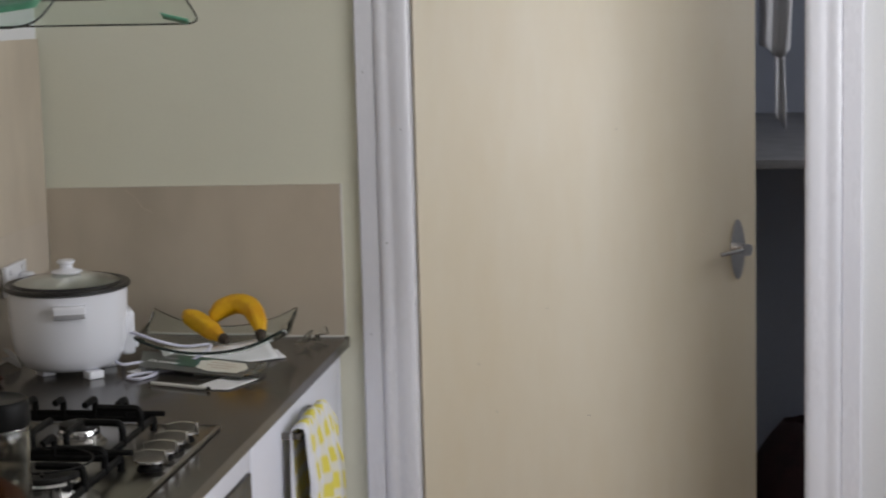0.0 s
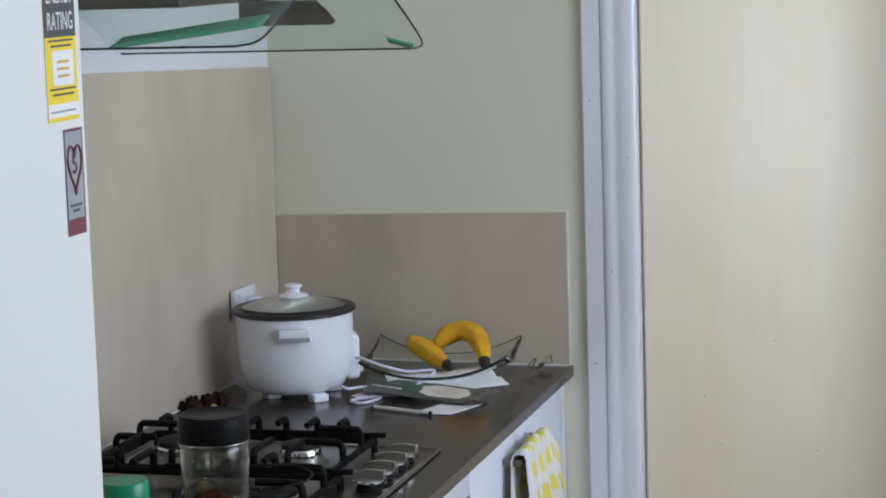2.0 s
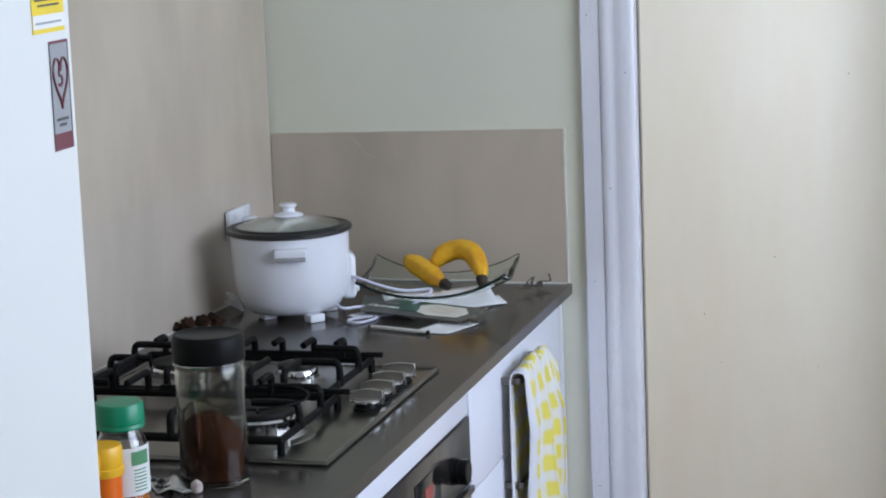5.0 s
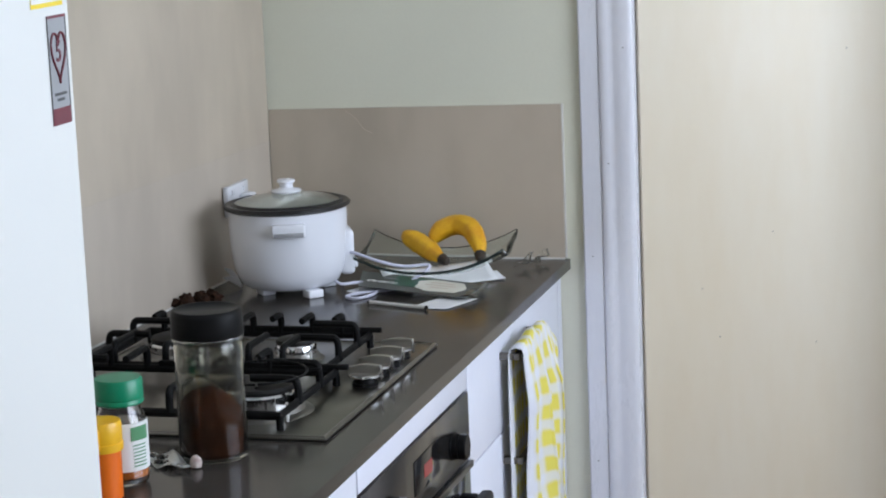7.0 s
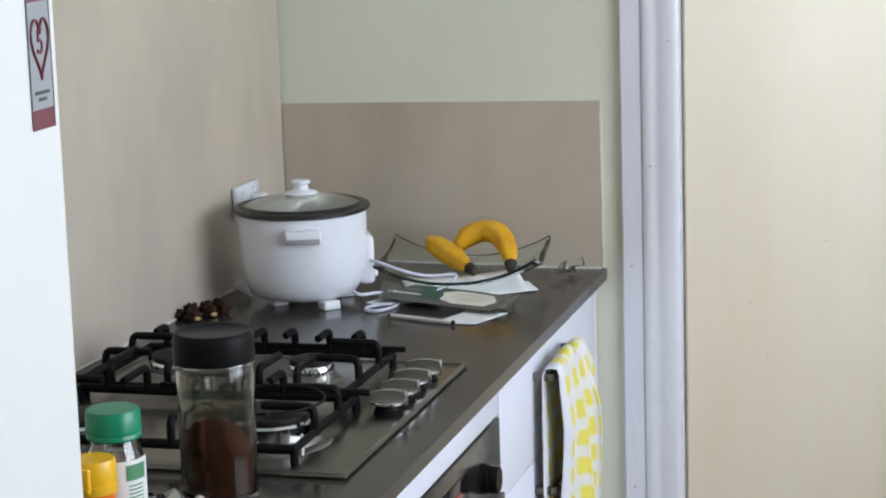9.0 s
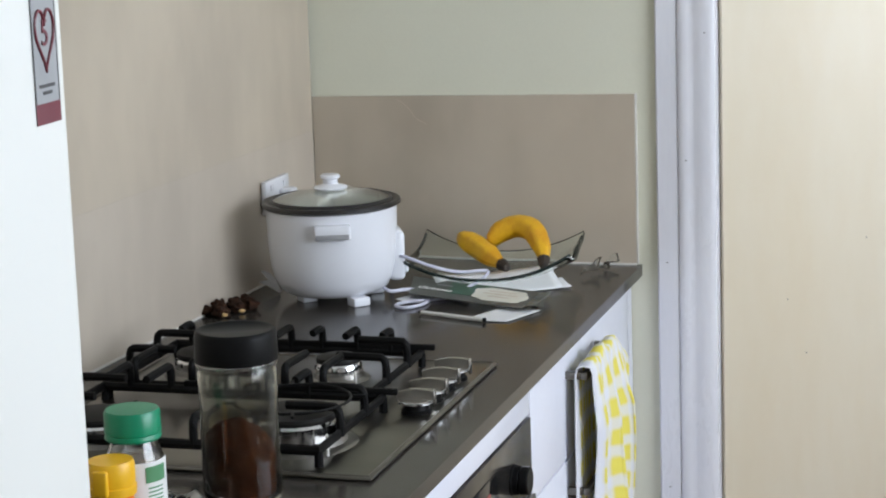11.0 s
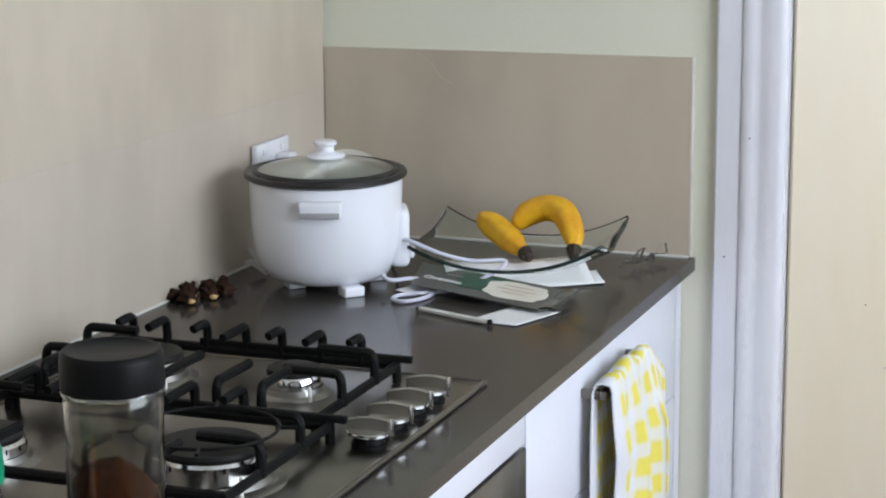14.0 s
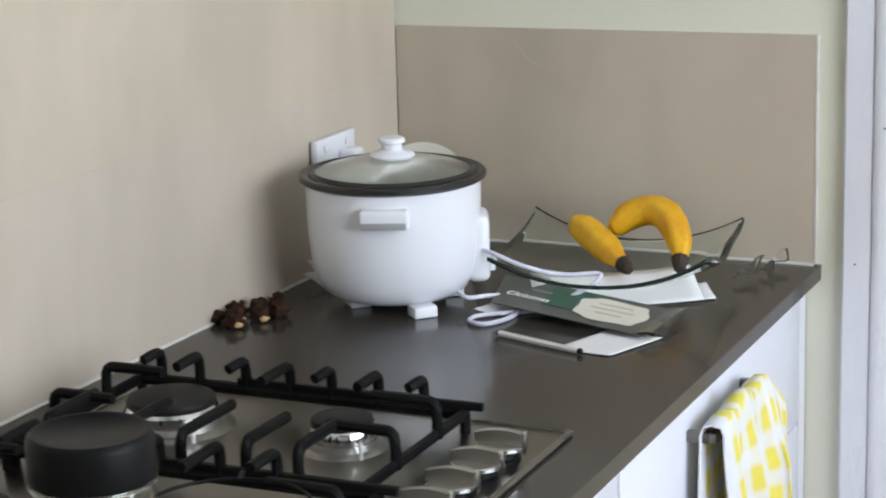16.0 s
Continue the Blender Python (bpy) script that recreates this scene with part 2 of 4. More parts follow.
def towel_material():
    m = mat("checked_cotton", (.72, .73, .77), (.65, .66, .71), .92, scale=9, fine=500, bump=.5)
    n, l = m.node_tree.nodes, m.node_tree.links
    p = n["Principled BSDF"]
    base = p.inputs["Base Color"].links[0].from_socket
    uv = n.new("ShaderNodeUVMap")
    sep = n.new("ShaderNodeSeparateXYZ")
    wob = n.new("ShaderNodeTexNoise")
    wob.inputs["Scale"].default_value = 14
    l.new(uv.outputs[0], wob.inputs[0])
    vm = n.new("ShaderNodeVectorMath")
    vm.operation = 'MULTIPLY_ADD'
    vm.inputs[1].default_value = (.022, .022, 0)
    l.new(wob.outputs["Color"], vm.inputs[0]), l.new(uv.outputs[0], vm.inputs[2])
    l.new(vm.outputs[0], sep.inputs[0])

    def square(axis, size, duty):
        a = n.new("ShaderNodeMath")
        a.operation = 'DIVIDE'
        a.inputs[1].default_value = size
        l.new(sep.outputs[axis], a.inputs[0])
        f = n.new("ShaderNodeMath")
        f.operation = 'FRACT'
        l.new(a.outputs[0], f.inputs[0])
        s = n.new("ShaderNodeMath")
        s.operation = 'SUBTRACT'
        s.inputs[1].default_value = .5
        l.new(f.outputs[0], s.inputs[0])
        d = n.new("ShaderNodeMath")
        d.operation = 'ABSOLUTE'
        l.new(s.outputs[0], d.inputs[0])
        g = n.new("ShaderNodeMapRange")
        g.interpolation_type = 'SMOOTHSTEP'
        g.inputs["From Min"].default_value, g.inputs["From Max"].default_value = duty / 2 - .10, duty / 2 + .10
        g.inputs["To Min"].default_value, g.inputs["To Max"].default_value = 1, 0
        l.new(d.outputs[0], g.inputs["Value"])
        return g.outputs[0]
    bu, bv = square(0, .042, .58), square(1, .047, .60)
    mul = n.new("ShaderNodeMath")
    mul.operation = 'MULTIPLY'
    l.new(bu, mul.inputs[0]), l.new(bv, mul.inputs[1])
    one = n.new("ShaderNodeMath")
    one.operation = 'MAXIMUM'
    l.new(bu, one.inputs[0]), l.new(bv, one.inputs[1])
    weak = n.new("ShaderNodeMath")
    weak.operation = 'MULTIPLY_ADD'
    weak.inputs[1].default_value = .20
    half = n.new("ShaderNodeMath")
    half.operation = 'MULTIPLY'
    half.inputs[1].default_value = .70
    l.new(mul.outputs[0], half.inputs[0]), l.new(one.outputs[0], weak.inputs[0]), l.new(half.outputs[0], weak.inputs[2])
    hem = n.new("ShaderNodeMapRange")
    hem.interpolation_type = 'SMOOTHSTEP'
    hem.inputs["From Min"].default_value, hem.inputs["From Max"].default_value = .035, .050
    l.new(sep.outputs[0], hem.inputs["Value"])
    mul = n.new("ShaderNodeMath")
    mul.operation = 'MULTIPLY'
    l.new(weak.outputs[0], mul.inputs[0]), l.new(hem.outputs[0], mul.inputs[1])
    mx = n.new("ShaderNodeMix")
    mx.data_type = 'RGBA'
    mx.inputs[7].default_value = (.72, .62, .030, 1)
    l.new(mul.outputs[0], mx.inputs[0]), l.new(base, mx.inputs[6]), l.new(mx.outputs[2], p.inputs["Base Color"])
    return m


M_TOWEL = towel_material()

# ---- mesh helpers ----
BASE = {}


def box_bm(lo, hi, bev=0.0, seg=2, bm=None):
    b2 = bmesh.new()
    bmesh.ops.create_cube(b2, size=1)
    for v in b2.verts:
        v.co = Vector([(lo[i] + hi[i]) / 2 + v.co[i] * (hi[i] - lo[i]) for i in range(3)])
    if bev:
        bmesh.ops.bevel(b2, geom=b2.edges[:], offset=bev, segments=seg, affect='EDGES', profile=.5)
    return join(bm, b2)


def join(bm, b2):
    if bm is None:
        return b2
    me = bpy.data.meshes.new("joint")
    b2.to_mesh(me)
    b2.free()
    bm.from_mesh(me)
    bpy.data.meshes.remove(me)
    return bm


def lathe_bm(profile, at=(0, 0, 0), n=48, bm=None, closed=False):
    """Turns (radius, height) pairs round the vertical through at."""
    b = bmesh.new()
    rings = []
    for r, z in profile:
        if r < 1e-6:
            rings.append([b.verts.new((at[0], at[1], at[2] + z))])
        else:
            rings.append([b.verts.new((at[0] + r * math.cos(2 * math.pi * i / n), at[1] + r * math.sin(2 * math.pi * i / n), at[2] + z)) for i in range(n)])
    pairs = list(zip(rings, rings[1:]))
    if closed:
        pairs.append((rings[-1], rings[0]))
    for a, c in pairs:
        for i in range(n):
            j = (i + 1) % n
            q = [a[i % len(a)], a[j % len(a)], c[j % len(c)], c[i % len(c)]]
            q = list(dict.fromkeys(q))
            if len(q) > 2:
                try:
                    b.faces.new(q)
                except ValueError:
                    pass
    bmesh.ops.recalc_face_normals(b, faces=b.faces[:])
    return join(bm, b)


def smooth_path(pts, steps=8):
    """A Catmull-Rom path through points."""
    p = [Vector(q) for q in pts]
    p = [2 * p[0] - p[1]] + p + [2 * p[-1] - p[-2]]
    out = []
    for i in range(1, len(p) - 2):
        for s in range(steps):
            t = s / steps
            out.append(.5 * ((2 * p[i]) + (p[i + 1] - p[i - 1]) * t + (2 * p[i - 1] - 5 * p[i] + 4 * p[i + 1] - p[i + 2]) * t * t
                             + (3 * p[i] - p[i - 1] - 3 * p[i + 1] + p[i + 2]) * t ** 3))
    out.append(p[-2])
    return out


def tube_bm(pts, radius, n=10, bm=None, ring=False, sides=None):
    """A rod along points; radius is a number or one for each point."""
    b = bmesh.new()
    pts = [Vector(p) for p in pts]
    k = len(pts)
    up = Vector((0.13, 0.21, .97))
    loops = []
    for i, p in enumerate(pts):
        if ring:
            d = pts[(i + 1) % k] - pts[i - 1]
        else:
            d = pts[min(i + 1, k - 1)] - pts[max(i - 1, 0)]
        d.normalize()
        s = d.cross(up)
        if s.length < .05:
            s = d.cross(Vector((1, 0, 0)))
        s.normalize()
        w = s.cross(d)
        r = radius[i] if isinstance(radius, (list, tuple)) else radius
        loops.append([b.verts.new(p + r * (math.cos(2 * math.pi * j / n) * s + math.sin(2 * math.pi * j / n) * w)) for j in range(n)])
    for a, c in list(zip(loops, loops[1:])) + ([(loops[-1], loops[0])] if ring else []):
        for j in range(n):
            b.faces.new((a[j], a[(j + 1) % n], c[(j + 1) % n], c[j]))
    if not ring:
        b.faces.new(loops[0][::-1]), b.faces.new(loops[-1])
    bmesh.ops.recalc_face_normals(b, faces=b.faces[:])
    return join(bm, b)


def sheet_bm(f, nu, nv, thick, uv=False):
    """A bent sheet f(u, v) with thickness along its normal; u and v run from 0 to 1."""
    b = bmesh.new()
    layer = b.loops.layers.uv.new("UVMap") if uv else None

    def normal(u, v):
        e = 1e-3
        return (Vector(f(min(u + e, 1), v)) - Vector(f(max(u - e, 0), v))).cross(Vector(f(u, min(v + e, 1))) - Vector(f(u, max(v - e, 0)))).normalized()
    top, low = {}, {}
    for i in range(nu + 1):
        for j in range(nv + 1):
            u, v = i / nu, j / nv
            c, nn = Vector(f(u, v)), normal(u, v)
            top[i, j], low[i, j] = b.verts.new(c + nn * thick / 2), b.verts.new(c - nn * thick / 2)
    where = {}
    for d in (top, low):
        for (i, j), v in d.items():
            where[v] = (i / nu, j / nv)
    for i in range(nu):
        for j in range(nv):
            b.faces.new((top[i, j], top[i + 1, j], top[i + 1, j + 1], top[i, j + 1]))
            b.faces.new((low[i, j + 1], low[i + 1, j + 1], low[i + 1, j], low[i, j]))
    rim = []
    for i in range(nu):
        rim.append(b.faces.new((top[i + 1, 0], top[i, 0], low[i, 0], low[i + 1, 0])))
        rim.append(b.faces.new((top[i, nv], top[i + 1, nv], low[i + 1, nv], low[i, nv])))
    for j in range(nv):
        rim.append(b.faces.new((top[0, j], top[0, j + 1], low[0, j + 1], low[0, j])))
        rim.append(b.faces.new((top[nu, j + 1], top[nu, j], low[nu, j], low[nu, j + 1])))
    for fc in rim:
        fc.material_index = 1
    if uv:
        for fc in b.faces:
            for lp in fc.loops:
                a, c = where[lp.vert]
                lp[layer].uv = (a * uv[0], c * uv[1])
    return b


def prism_bm(outline, lift, bm=None):
    """A flat plate: outline of 3D points, thickened by the vector lift."""
    b = bmesh.new()
    lift = Vector(lift)
    a = [b.verts.new(Vector(p)) for p in outline]
    c = [b.verts.new(Vector(p) + lift) for p in outline]
    b.faces.new(a), b.faces.new(c)
    for i in range(len(a)):
        j = (i + 1) % len(a)
        b.faces.new((a[i], a[j], c[j], c[i]))
    bmesh.ops.recalc_face_normals(b, faces=b.faces[:])
    return join(bm, b)


def mesh_of(name, bm, mats, smooth=True, origin=(0, 0, 0)):
    o = Vector(origin)
    for v in bm.verts:
        v.co -= o
    me = bpy.data.meshes.new(name)
    if smooth:
        for f in bm.faces:
            f.smooth = True
        for e in bm.edges:
            if len(e.link_faces) == 2 and e.calc_face_angle(0) > .6:
                e.smooth = False
    bm.to_mesh(me)
    bm.free()
    for m in (mats if isinstance(mats, (list, tuple)) else [mats]):
        me.materials.append(m)
    return me


def thing(name, at, label, category, group="", kind=""):
    """An empty at the base of a thing, for its parts."""
    ob = new(name)
    ob.location = at
    ob.empty_display_size = .05
    BASE[ob] = Vector(at)
    return tagged(ob, label, category, group, kind)


def solid(name, bm, mats, label="", category="", group="", kind="", origin=None):
    """A thing of one mesh."""
    o = Vector(origin) if origin else sum((v.co for v in bm.verts), Vector()) / len(bm.verts)
    ob = new(name, mesh_of(name, bm, mats, True, o))
    ob.location = o
    BASE[ob] = o
    return tagged(ob, label, category, group, kind)


def part(name, bm, mats, parent, label=""):
    o = BASE[parent]
    ob = new(name, mesh_of(name, bm, mats, True, o))
    ob.parent = parent
    BASE[ob] = o
    return tagged(ob, label)


def text_bm(body, size, m, depth=.0004, align='CENTER', squeeze=1.0):
    cu = bpy.data.curves.new("lettering", 'FONT')
    cu.body, cu.size, cu.align_x, cu.align_y, cu.extrude, cu.resolution_u = body, size, align, 'CENTER', depth, 3
    ob = bpy.data.objects.new("lettering", cu)
    scene.collection.objects.link(ob)
    me = bpy.data.meshes.new_from_object(ob.evaluated_get(bpy.context.evaluated_depsgraph_get()))
    bpy.data.objects.remove(ob)
    b = bmesh.new()
    b.from_mesh(me)
    bpy.data.meshes.remove(me)
    for v in b.verts:
        v.co.x *= squeeze
        v.co = m @ v.co
    return b


def frame_matrix(o, x, y):
    x, y = Vector(x).normalized(), Vector(y).normalized()
    z = x.cross(y).normalized()
    m = Matrix((x, z.cross(x), z)).transposed().to_4x4()
    m.translation = Vector(o)
    return m

# ---- the room ----
CEIL = 2.5


def wx(y):
    """The tiled west wall runs a little out of square."""
    return .042 * y if y < 0 else 0.0


solid("floor", box_bm((-.5, -7.1, -.1), (2.9, 2.1, 0)), M_FLOOR, kind="structure", label="brown timber floor of the kitchen")
solid("ceiling", box_bm((-.5, -7.1, CEIL), (2.9, 2.1, CEIL + .1)), M_CEIL, kind="structure", label="plain white painted ceiling")
wall_west = solid("wall_west", prism_bm([(wx(0) - .008, 0, 0), (wx(-7) - .008, -7, 0), (-.5, -7, 0), (-.5, 0, 0)], (0, 0, CEIL)), M_WHITEWALL,
                  kind="structure", label="white painted wall with beige tiles", origin=(0, 0, 0))
DL, DR, DH = .736, 1.488, 2.06
bm = box_bm((-.5, .0, 0), (DL - .014, .12, CEIL))
box_bm((DL - .014, .0, DH + .014), (DR + .014, .12, CEIL), bm=bm)
wall_north = solid("wall_north", bm, M_PAINT, kind="structure", label="pale cream green painted wall round the doorway", origin=(0, 0, 0))
solid("wall_north_2", box_bm((DR + .014, .0, 0), (2.9, .12, CEIL)), M_WHITEWALL, kind="structure", label="white painted wall beside the doorway")
bm = box_bm((2.7, -7, 0), (2.82, 0, 1.08))
box_bm((2.7, -7, 2.15), (2.82, 0, CEIL), bm=bm)
box_bm((2.7, -.53, 1.08), (2.82, 0, 2.15), bm=bm)
box_bm((2.7, -7, 1.08), (2.82, -2.43, 2.15), bm=bm)
solid("wall_east", bm, M_WHITEWALL, kind="structure", label="white painted wall with a wide window")
bm = box_bm((-.5, -7.1, 0), (.75, -6.98, CEIL))
box_bm((2.45, -7.1, 0), (2.9, -6.98, CEIL), bm=bm)
box_bm((.75, -7.1, 0), (2.45, -6.98, .7), bm=bm)
box_bm((.75, -7.1, 2.2), (2.45, -6.98, CEIL), bm=bm)
solid("wall_south", bm, M_WHITEWALL, kind="structure", label="white painted wall with a window")
bm = box_bm((-.5, 2.0, 0), (2.9, 2.1, CEIL))
box_bm((-.5, .12, 0), (.2, 2.0, CEIL), bm=bm)
box_bm((2.5, .12, 0), (2.62, 2.0, 1.35), bm=bm)
box_bm((2.5, .12, 2.15), (2.62, 2.0, CEIL), bm=bm)
box_bm((2.5, .12, 1.35), (2.62, .27, 2.15), bm=bm)
box_bm((2.5, .97, 1.35), (2.62, 2.0, 2.15), bm=bm)
solid("wall_laundry", bm, M_LAUNDRYWALL, kind="structure", label="blue grey wall of the room behind the door")


def window(name, axis, at, a0, a1, z0, z1):
    """A frame of four rails with a mullion and two panes in an opening."""
    def b(u0, u1, w0, w1, d0, d1, bev=.003):
        return box_bm((d0, u0, w0), (d1, u1, w1), bev) if axis == 'x' else box_bm((u0, d0, w0), (u1, d1, w1), bev)
    mid = (a0 + a1) / 2
    w = thing(name, (at, a0, z0) if axis == 'x' else (a0, at, z0), "white framed window with two clear panes", "window", kind="structure")
    for u0, u1, w0, w1 in ((a0, a1, z0, z0 + .05), (a0, a1, z1 - .05, z1), (a0, a0 + .05, z0 + .05, z1 - .05), (a1 - .05, a1, z0 + .05, z1 - .05), (mid - .025, mid + .025, z0 + .05, z1 - .05)):
        part("window_frame", b(u0, u1, w0, w1, at, at + .05), M_TRIM, w)
    for u0, u1 in ((a0 + .05, mid - .025), (mid + .025, a1 - .05)):
        pane = part("pane", b(u0, u1, z0 + .05, z1 - .05, at + .02, at + .026, 0), M_PANE, w)
        pane.visible_shadow = False


window("window_1", 'x', 2.74, -2.43, -.53, 1.08, 2.15)
# unseen laundry window, made up to frame its fill lamp
window("added_window_laundry", 'x', 2.54, .27, .97, 1.35, 2.15)
# unseen south window, added as an opening for the fill lamp
window("added_window_south", 'y', -7.06, .75, 2.45, .7, 2.2)
solid("ground", box_bm((-300, -300, -1.2), (300, 300, -1.0)), mat("grass", (.06, .10, .03), (.09, .12, .05), .9, scale=.5, fine=8), kind="structure", label="green lawn outside the windows")

# door lining, architraves and door
frame_ob = thing("door_frame", (DL, 0, 0), "white gloss painted timber door frame with grooved architraves", "door frame", kind="structure")
PROFILE = [(.632, .0), (.632, -.0125), (.635, -.0155), (.6685, -.0160), (.6702, -.0135), (.6722, -.0180), (.676, -.0202), (.683, -.0210), (.690, -.0204), (.6965, -.0188),
           (.702, -.0200), (.709, -.0218), (.716, -.0226), (.726, -.0226), (.732, -.0218), (.737, -.0185), (.737, .0)]
part("architrave", prism_bm([(x, y, 0) for x, y in PROFILE], (0, 0, DH + .1)), M_TRIM, frame_ob)
part("architrave", prism_bm([(DL + DR - x, y, 0) for x, y in PROFILE][::-1], (0, 0, DH + .1)), M_TRIM, frame_ob)
part("architrave", box_bm((.739, -.022, DH), (DL + DR - .739, 0, DH + .1), .003), M_TRIM, frame_ob)
part("lining", box_bm((DL - .013, .001, 0), (DL + .002, .119, DH)), M_TRIM, frame_ob)
part("lining", box_bm((DR - .002, .001, 0), (DR + .013, .119, DH)), M_TRIM, frame_ob)
part("lining", box_bm((DL + .003, .001, DH - .002), (DR - .003, .119, DH + .013)), M_TRIM, frame_ob)
for x, y, z in ((.686, -.0212, 1.089), (.691, -.0168, .578), (.650, -.018, .908), (.648, -.018, 1.42), (.650, -.018, .50), (.720, -.0225, 1.31)):
    part("nail_head", lathe_bm([(0, -.0012), (.0017, -.0006), (.0017, .0006), (0, .0012)], (x, y, z), 8), M_DIRT, frame_ob)

ANGLE = 30.6
HINGE = Vector((DL + .009, .006, 0))
DD = Vector((math.cos(radians(ANGLE)), math.sin(radians(ANGLE)), 0))
DN = Vector((DD.y, -DD.x, 0))


def on_door(w, out, z):
    return HINGE + DD * w + DN * out + Vector((0, 0, z))


def door_box(w0, w1, o0, o1, z0, z1, bev=0.0):
    b = box_bm((w0, o0, z0), (w1, o1, z1), bev)
    for v in b.verts:
        v.co = on_door(v.co.x, v.co.y, v.co.z)
    bmesh.ops.recalc_face_normals(b, faces=b.faces[:])
    return b


door = thing("door_1", HINGE, "cream gloss painted flush door standing ajar", "door", kind="structure")
part("slab", door_box(0, .748, -.037, 0, .008, 2.045, .002), M_DOOR, door)
hz = 1.014
plate = []
for i in range(24):
    a = 2 * math.pi * i / 24
    plate.append(on_door(.703 + .017 * math.cos(a), .0, hz + .056 * math.sin(a) * (1 - .12 * math.cos(2 * a))))
handle = part("door_handle", prism_bm(plate, DN * .004), M_CHROME, door, "dark chrome lever handle on an oval plate")
part("boss", tube_bm([on_door(.703, .004, hz + .004), on_door(.703, .034, hz + .004), on_door(.703, .044, hz + .004)], [.011, .010, .013], 14), M_CHROME, handle)
part("lever", tube_bm(smooth_path([on_door(.706, .038, hz + .004), on_door(.68, .042, hz + .003), on_door(.662, .042, hz + .001), on_door(.643, .040, hz - .002)], 5), .0045, 10), M_CHROME, handle)
for z in (.22, 1.82):
    part("hinge", tube_bm([on_door(-.004, .003, z), on_door(-.004, .003, z + .09)], .005, 10), M_TRIM, door)
for w, z in ((.27, .93), (.155, .73), (.43, 1.28), (.36, .70), (.12, .83)):
    part("paint_chip", lathe_bm([(0, -.0015), (.0014, 0), (0, .0015)], on_door(w, 0, z), 6), M_DIRT, door)

# the room behind the door
solid("laundry_shelf", box_bm((1.30, .9, 1.112), (2.4, 1.99, 1.135), .003), M_GREYPL, "grey shelf board along the laundry wall", "shelf")
solid("laundry_cupboard", box_bm((1.30, 1.3, .0), (2.4, 1.99, 1.110), .003), M_LAUNDRYWALL, "blue grey cupboard front below the shelf", "cupboard")


def hanging(u, v):
    w = .104 - .030 * v + .006 * math.sin(5 * v)
    return (1.372 + u * w + .016 * v + .004 * math.sin(9 * v), 1.015 + .016 * math.sin(u * 9 + 3 * v), 2.25 - (.86 + .05 * u * math.sin(3 * u)) * v)


def hanging_strip(u, v):
    w = .030 - .008 * v + .004 * math.sin(14 * v)
    return (1.410 + u * w + .012 * v + .004 * math.sin(8 * v + 1), 1.055 + .010 * math.sin(u * 6 + 5 * v), 2.25 - (1.03 + .03 * u) * v)


solid("hanging_cloth", sheet_bm(hanging, 14, 40, .004), [M_CLOTH, M_CLOTH], "white crumpled cloth hanging above the shelf", "cloth")
solid("hanging_cloth", sheet_bm(hanging_strip, 10, 40, .004), [M_CLOTH, M_CLOTH], "narrow white cloth hanging down to the shelf", "cloth")


def bag(u, v):
    a = 2 * math.pi * u
    r = .15 * math.sin(math.pi * (.08 + .86 * v)) ** .6
    r *= 1 + .12 * math.sin(3 * a + 4 * v) + .06 * math.sin(7 * a - 5 * v)
    return (1.50 + r * math.cos(a), 1.12 + r * math.sin(a) * .8, .47 * v)


solid("laundry_bag", sheet_bm(bag, 36, 16, .004), [M_DARKRED, M_DARKRED], "dark red crumpled fabric bag on the floor", "bag", origin=(1.5, 1.12, 0))

# ---- bench, cabinets and oven ----
solid("benchtop", prism_bm([(wx(-.001) + .001, -.001, .88), (.602, -.001, .88), (.602, -2.248, .88), (wx(-2.248) + .001, -2.248, .88)], (0, 0, .02)), M_STONE,
      "dark grey brown polished stone benchtop", "benchtop")
solid("sealant_bead", tube_bm([(wx(y) + .0015, y, .9012) for y in (-.012, -.6, -1.2, -1.8, -2.245)], .0022, 8), M_SILICONE, "thin pale sealant bead along the tiles", "sealant")
solid("sealant_bead", tube_bm([(.004, -.010, .9012), (.3, -.010, .9014), (.594, -.010, .9012)], .0022, 8), M_SILICONE, "thin pale sealant bead along the tiles", "sealant")


def bar_handle(parent, y0, y1, z):
    h = part("handle", box_bm((.607, y0, z - .006), (.617, y1, z + .006), .0015), M_STEEL, parent, "square brushed steel bar handle")
    for y in (y0, y1 - .010):
        part("post", box_bm((.581, y, z - .006), (.6065, y + .010, z + .006), .0012), M_STEEL, h)


unit = thing("drawer_cabinet", (.3, -.37, 0), "white laminate drawer cabinet with steel bar handles", "cabinet")
part("body", box_bm((.02, -.738, .1), (.562, -.034, .878)), M_CAB, unit)
part("plinth", box_bm((.02, -.738, 0), (.52, -.034, .098)), M_CAB, unit)
part("filler", box_bm((.562, -.032, .1), (.582, -.003, .878)), M_CAB, unit)
for z0, z1, hzz in ((.692, .874, .826), (.402, .689, .640), (.104, .399, .35)):
    d = part("drawer", box_bm((.5635, -.738, z0), (.582, -.035, z1), .0012), M_CAB, unit)
    bar_handle(d, -.517, -.300, hzz)

